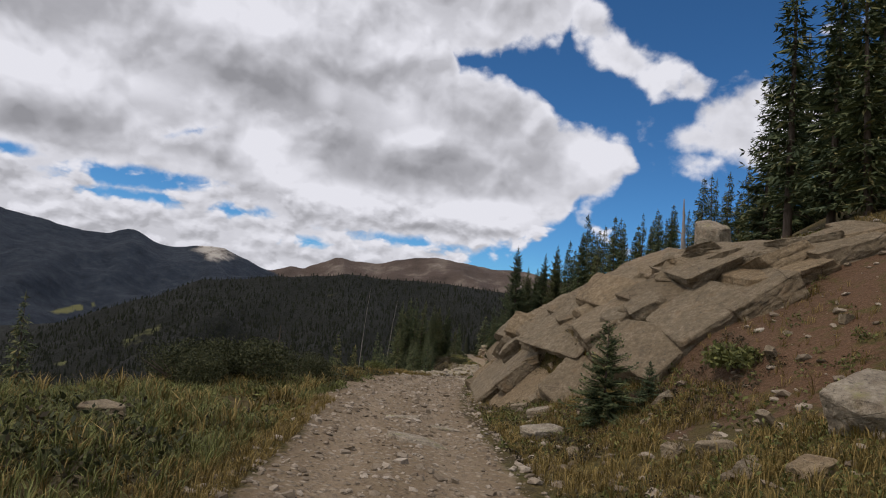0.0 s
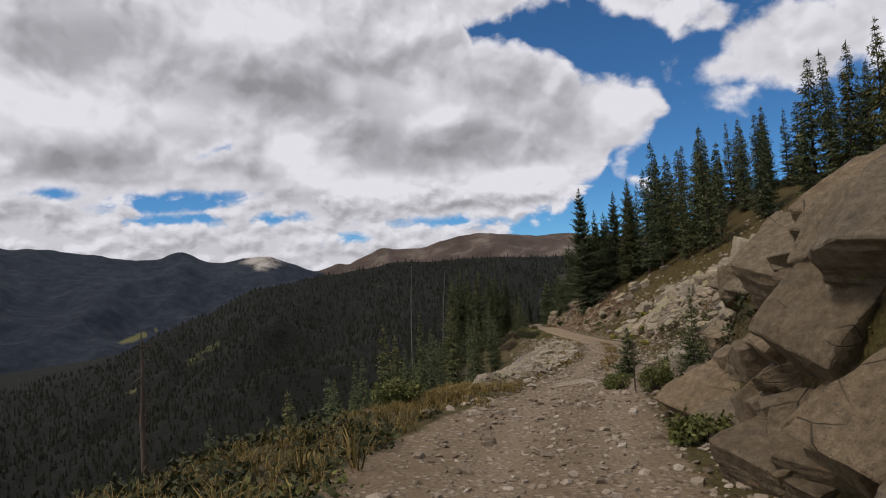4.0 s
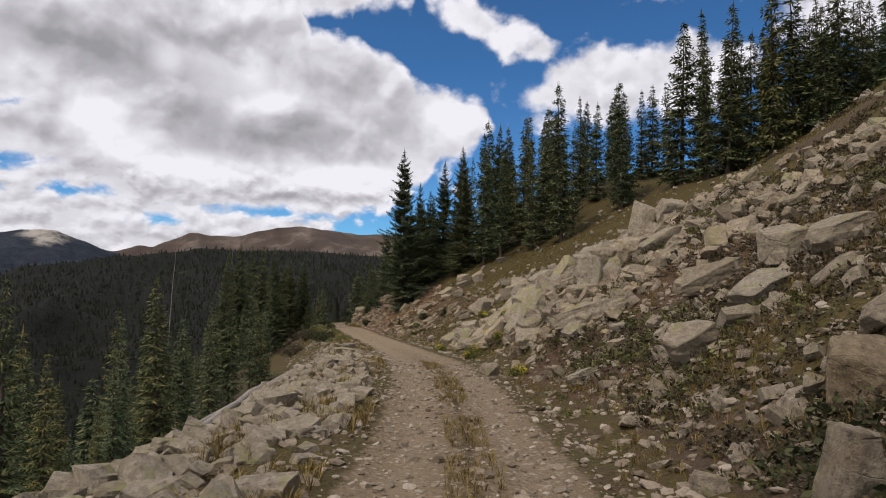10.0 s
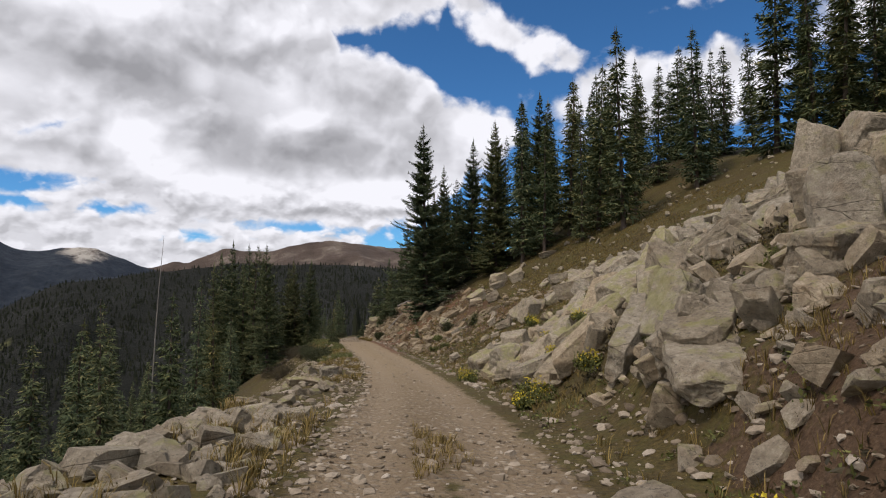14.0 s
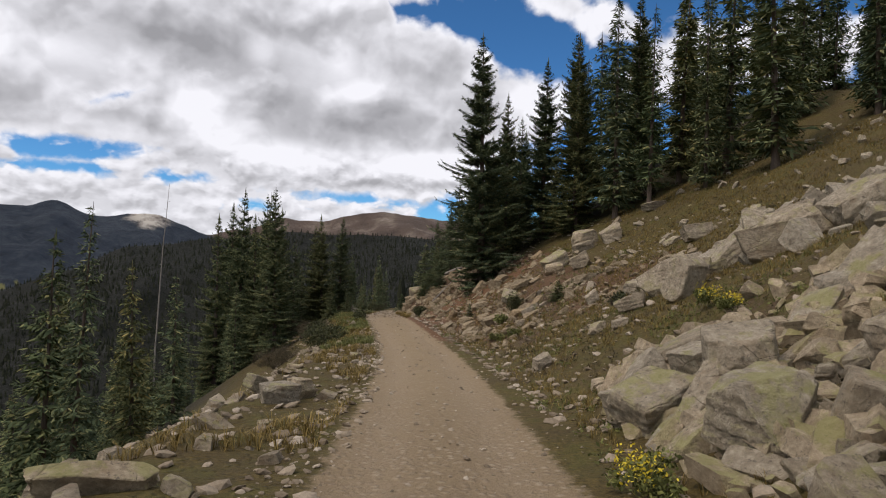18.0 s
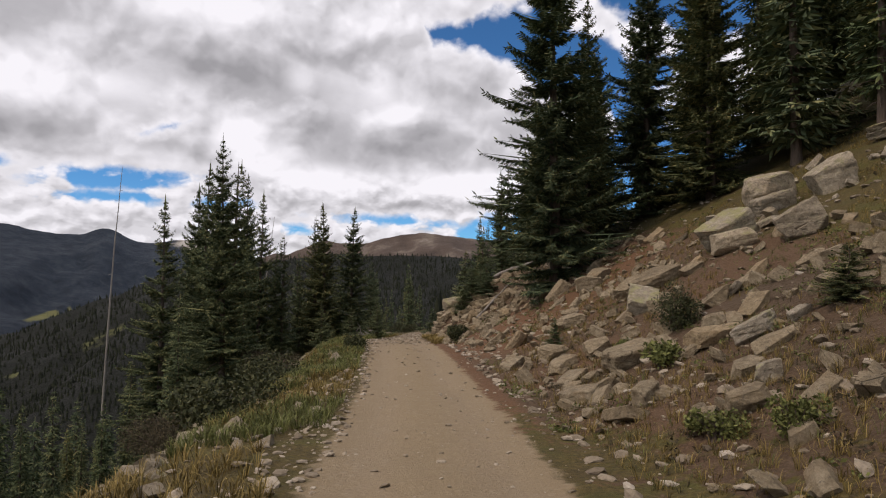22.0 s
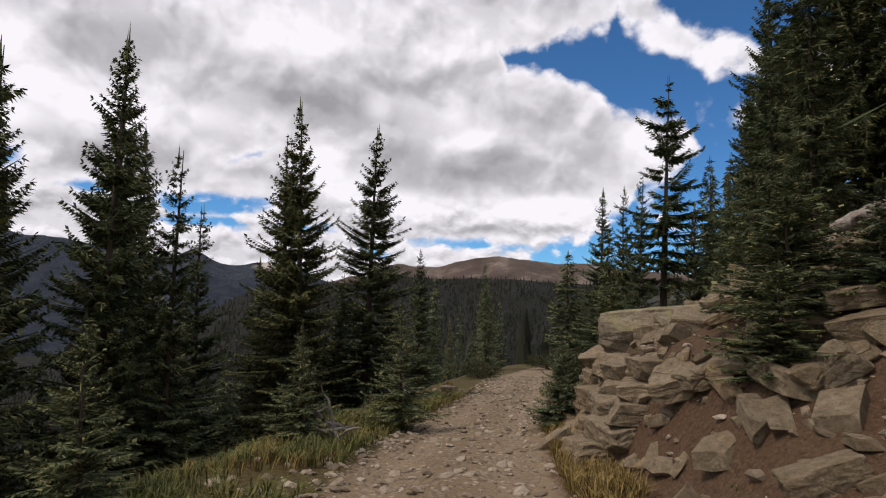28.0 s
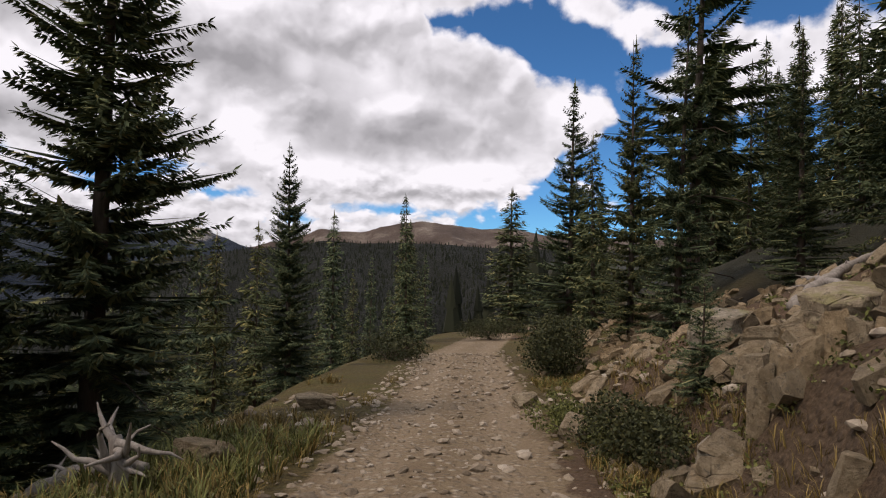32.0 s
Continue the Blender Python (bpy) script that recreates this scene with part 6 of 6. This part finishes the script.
def flower_clump(x, y, w, seed, lift=0.0):
    """Yellow flowers over a green cushion."""
    r = np.random.default_rng(seed)
    top = tagged(new("flowering_herb"), "low green clump with yellow flowers among the boulders", "wildflowers", "yellow flower clumps")
    top.matrix_basis = pose(x, y, float(ground(x, y)) + lift)
    v, f = leaf_ball(r, w, w, w * 0.8, 900, 0.06)
    tagged(mesh_object("leaves", v, f, M_GREEN, top), kind="stuff")
    v, f = leaf_ball(r, w * 0.95, w * 0.95, w * 1.0, 220, 0.045)
    tagged(mesh_object("blossom", v + (0, 0, 0.03), f, M_FLOWER, top), kind="stuff")
    return top


for i, (x, y, w, lift) in enumerate(((10.6, 66.3, 0.5, 0), (10.2, 65.9, 0.25, 0), (11.0, 74.0, 0.42, 0), (14.9, 72.0, 0.4, 0.3), (13.7, 71.6, 0.3, 0.3), (13.2, 72.6, 0.3, 0.2), (11.3, 65.4, 0.35, 0.2),
                                     (15.4, 81.0, 0.35, 0.1), (15.0, 79.6, 0.3, 0.2), (9.5, 58.2, 0.3, 0), (12.2, 69.6, 0.3, 0.1), (16.2, 76.5, 0.3, 0.2))):
    flower_clump(x, y, w, 90 + i, lift)


def dead_trunk(points, radii, label, name="snag", category="dead tree", group="", stubs=0, seed=1, at=None, material=None):
    """Bare weathered wood along a line of points, with broken stubs."""
    r = np.random.default_rng(seed)
    top = tagged(new(name), label, category, group)
    base = Vector(points[0]) if at is None else Vector(at)
    top.matrix_basis = Matrix.Translation(base)
    pts = [Vector(p) - base for p in points]
    line, rads = [pts[0] * 0.999 - (pts[1] - pts[0]) * 0.004], [radii[0] * 0.1]
    for i in range(len(pts) - 1):
        for q in range(4):
            u = q / 4
            line.append(pts[i].lerp(pts[i + 1], u) + Vector(r.normal(size=3)) * radii[0] * 0.10)
            rads.append((radii[i] * (1 - u) + radii[i + 1] * u) * r.uniform(0.82, 1.15))
    line += [pts[-1], pts[-1] + (pts[-1] - pts[-2]) * 0.01]
    rads += [radii[-1], radii[-1] * 0.05]
    v, f = tapered(line, rads, 9)
    mesh_object("stem", v, f, material or M_DEAD, top, True)
    twigs = []
    for _ in range(stubs):
        k = r.uniform(0.15, 0.95) * (len(pts) - 1)
        i = int(k)
        p = pts[i].lerp(pts[i + 1], k - i)
        d = Vector(r.normal(size=3)).normalized()
        l = r.uniform(0.15, 0.5) * (radii[0] * 8)
        twigs.append(tapered([p, p + d * l * 0.6, p + d * l + Vector((0, 0, -0.1 * l))], [radii[i] * 0.3, radii[i] * 0.2, radii[i] * 0.05], 4))
    if twigs:
        v, f = joined(twigs)
        tagged(mesh_object("stubs", v, f, material or M_DEAD, top, True), kind="stuff")
    return top


def snag(x, y, height, lean, rad, seed, stubs=10, label="bare grey dead trunk standing among the spruces", material=None):
    z = float(ground(x, y)) - 0.1
    pts = [(x + lean * u * u, y, z + height * u) for u in (0, 0.35, 0.7, 1.0)]
    return dead_trunk(pts, [rad, rad * 0.8, rad * 0.5, rad * 0.15], label, "snag", "dead tree", "dead trunks", stubs, seed, None, material)


snag(2.97, 33.6, 1.25, 0.0, 0.022, 88, 70, "dead brown sapling on the bank", M_BARK)
snag(9.4, 23.5, 3.1, -0.1, 0.12, 1, 3, "broken grey stump on top of the rock face")
snag(-6.9, 30.5, 4.2, 0.05, 0.075, 2, 40, "dead brown trunk with short stubs below the road", M_BARK)
snag(-12.9, 131.8, 3.2 - float(ground(-12.9, 131.8)), 0.9, 0.10, 3, 8)
snag(-9.0, 160.0, 2.3 - float(ground(-9.0, 160.0)), 1.6, 0.11, 4, 8)


def log(x0, y0, x1, y1, rad, label, seed, lift=0.12):
    n = 5
    pts = []
    for i in range(n):
        u = i / (n - 1)
        x, y = x0 + (x1 - x0) * u, y0 + (y1 - y0) * u
        pts.append((x, y, float(ground(x, y)) + rad * 0.6 + lift))
    return dead_trunk(pts, [rad, rad * 0.95, rad * 0.85, rad * 0.7, rad * 0.5], label, "fallen_log", "log", "fallen logs", 6, seed)


log(-1.5, 52.0, 3.2, 66.0, 0.16, "weathered fallen log below the road's edge", 11)
log(-3.0, 55.0, 1.8, 66.5, 0.13, "weathered fallen log below the road's edge", 12)
log(14.6, 113.6, 16.4, 115.2, 0.07, "weathered fallen log on the bank under the spruces", 13)
log(13.8, 119.6, 16.4, 121.5, 0.11, "splintered grey log on the rock bank", 14, 0.25)
log(14.0, 120.6, 16.8, 121.4, 0.10, "splintered grey log on the rock bank", 15, 0.25)
log(13.6, 130.5, 16.0, 135.6, 0.07, "weathered fallen log on the bank under the spruces", 16)
log(14.0, 132.6, 17.0, 135.0, 0.09, "weathered fallen log on the bank under the spruces", 17)
log(12.4, 115.6, 14.4, 117.6, 0.07, "thin dead branch on the soil bank", 18)


def root_plate(x, y, size, seed, label):
    """The upturned roots of a fallen tree: bleached crooked arms."""
    r = np.random.default_rng(seed)
    top = tagged(new("upturned_root"), label, "dead root", "bleached roots")
    top.matrix_basis = pose(x, y, float(ground(x, y)))
    arms = [tapered([(0, 0, -0.1), (0.05 * size, 0, 0.3 * size), (-0.05 * size, 0.05, 0.55 * size)], [0.11 * size, 0.1 * size, 0.07 * size], 7)]
    for k in range(11):
        a, l = r.uniform(0, 6.28), size * r.uniform(0.45, 0.95)
        up = r.uniform(-0.1, 0.9)
        p = Vector((0, 0, size * r.uniform(0.1, 0.5)))
        line, d = [p.copy()], Vector((math.cos(a), math.sin(a) * 0.6, up)).normalized()
        for q in range(5):
            d = (d + Vector(r.normal(size=3)) * 0.35).normalized()
            p = p + d * l / 5
            line.append(p.copy())
        arms.append(tapered(line, [0.06 * size * (1 - 0.17 * q) for q in range(6)], 6))
    v, f = joined(arms)
    tagged(mesh_object("root_mass", v, f, M_DEAD, top, True), kind="stuff")
    return top


root_plate(6.4, 121.6, 0.75, 31, "bleached upturned root at the downhill edge of the road")
root_plate(6.3, 130.8, 0.9, 32, "bleached crooked root at the downhill edge of the road")
log(4.6, 132.0, 6.5, 131.0, 0.10, "grey fallen log at the road's downhill edge", 33, 0.1)


# ---- far woods ----
def far_tree(r, sides=6):
    """A spruce for the far woods: ragged tiers of a cone, one unit high."""
    V, F = [], []
    tiers = 4
    for t in range(tiers):
        z0, z1 = t / tiers * 0.92, min(1.0, (t + 1.7) / tiers)
        rad = 0.17 * (1 - t / tiers) + 0.02
        i = len(V)
        V.append((0, 0, z1))
        for k in range(sides):
            a = 2 * math.pi * (k + 0.5 * (t % 2)) / sides
            q = rad * r.uniform(0.65, 1.15)
            V.append((q * math.cos(a), q * math.sin(a), z0 - 0.03 * r.random()))
        F += [(i, i + 1 + k, i + 1 + (k + 1) % sides) for k in range(sides)]
    return np.array(V), np.array(F)


def far_woods():
    r = np.random.default_rng(77)
    shapes = [far_tree(r) for _ in range(5)]
    rows = []
    X, Y, Z = ridge_xyz
    az = np.arange(-85, 70.01, 0.2)
    for _ in range(11000):
        i, j = int(np.searchsorted(az, r.uniform(-62, 12))), r.uniform(3, 38)
        k, u, w = int(j), j - int(j), r.random()
        p = [(g[i, k] * (1 - u) + g[i, k + 1] * u) * (1 - w) + (g[i + 1, k] * (1 - u) + g[i + 1, k + 1] * u) * w for g in (X, Y, Z)]
        h = r.uniform(5, 9)
        rows.append((*p, h * 1.3, h * 1.3, h, 0, 0, r.uniform(0, 6.3), r.integers(5)))
    scatter("far_spruces", shapes, rows, M_FAR, "dark spruce forest on the ridge across the valley", "forest")
    rows = []
    while len(rows) < 4200:
        x, y = r.uniform(-420, -20), r.uniform(10, 520)
        if x > road_x(y) - 46 and y < 152:
            continue
        h = r.uniform(7, 13)
        rows.append((x, y, float(ground(x, y)) - 0.3, h, h, h, 0, 0, r.uniform(0, 6.3), r.integers(5)))
    for _ in range(1500):
        x, y = r.uniform(-20, 60), r.uniform(190, 480)
        h = r.uniform(7, 13)
        rows.append((x, y, float(ground(x, y)) - 0.3, h, h, h, 0, 0, r.uniform(0, 6.3), r.integers(5)))
    scatter("valley_spruces", shapes, rows, M_FAR, "dark spruce forest falling away below the road", "forest")


far_woods()
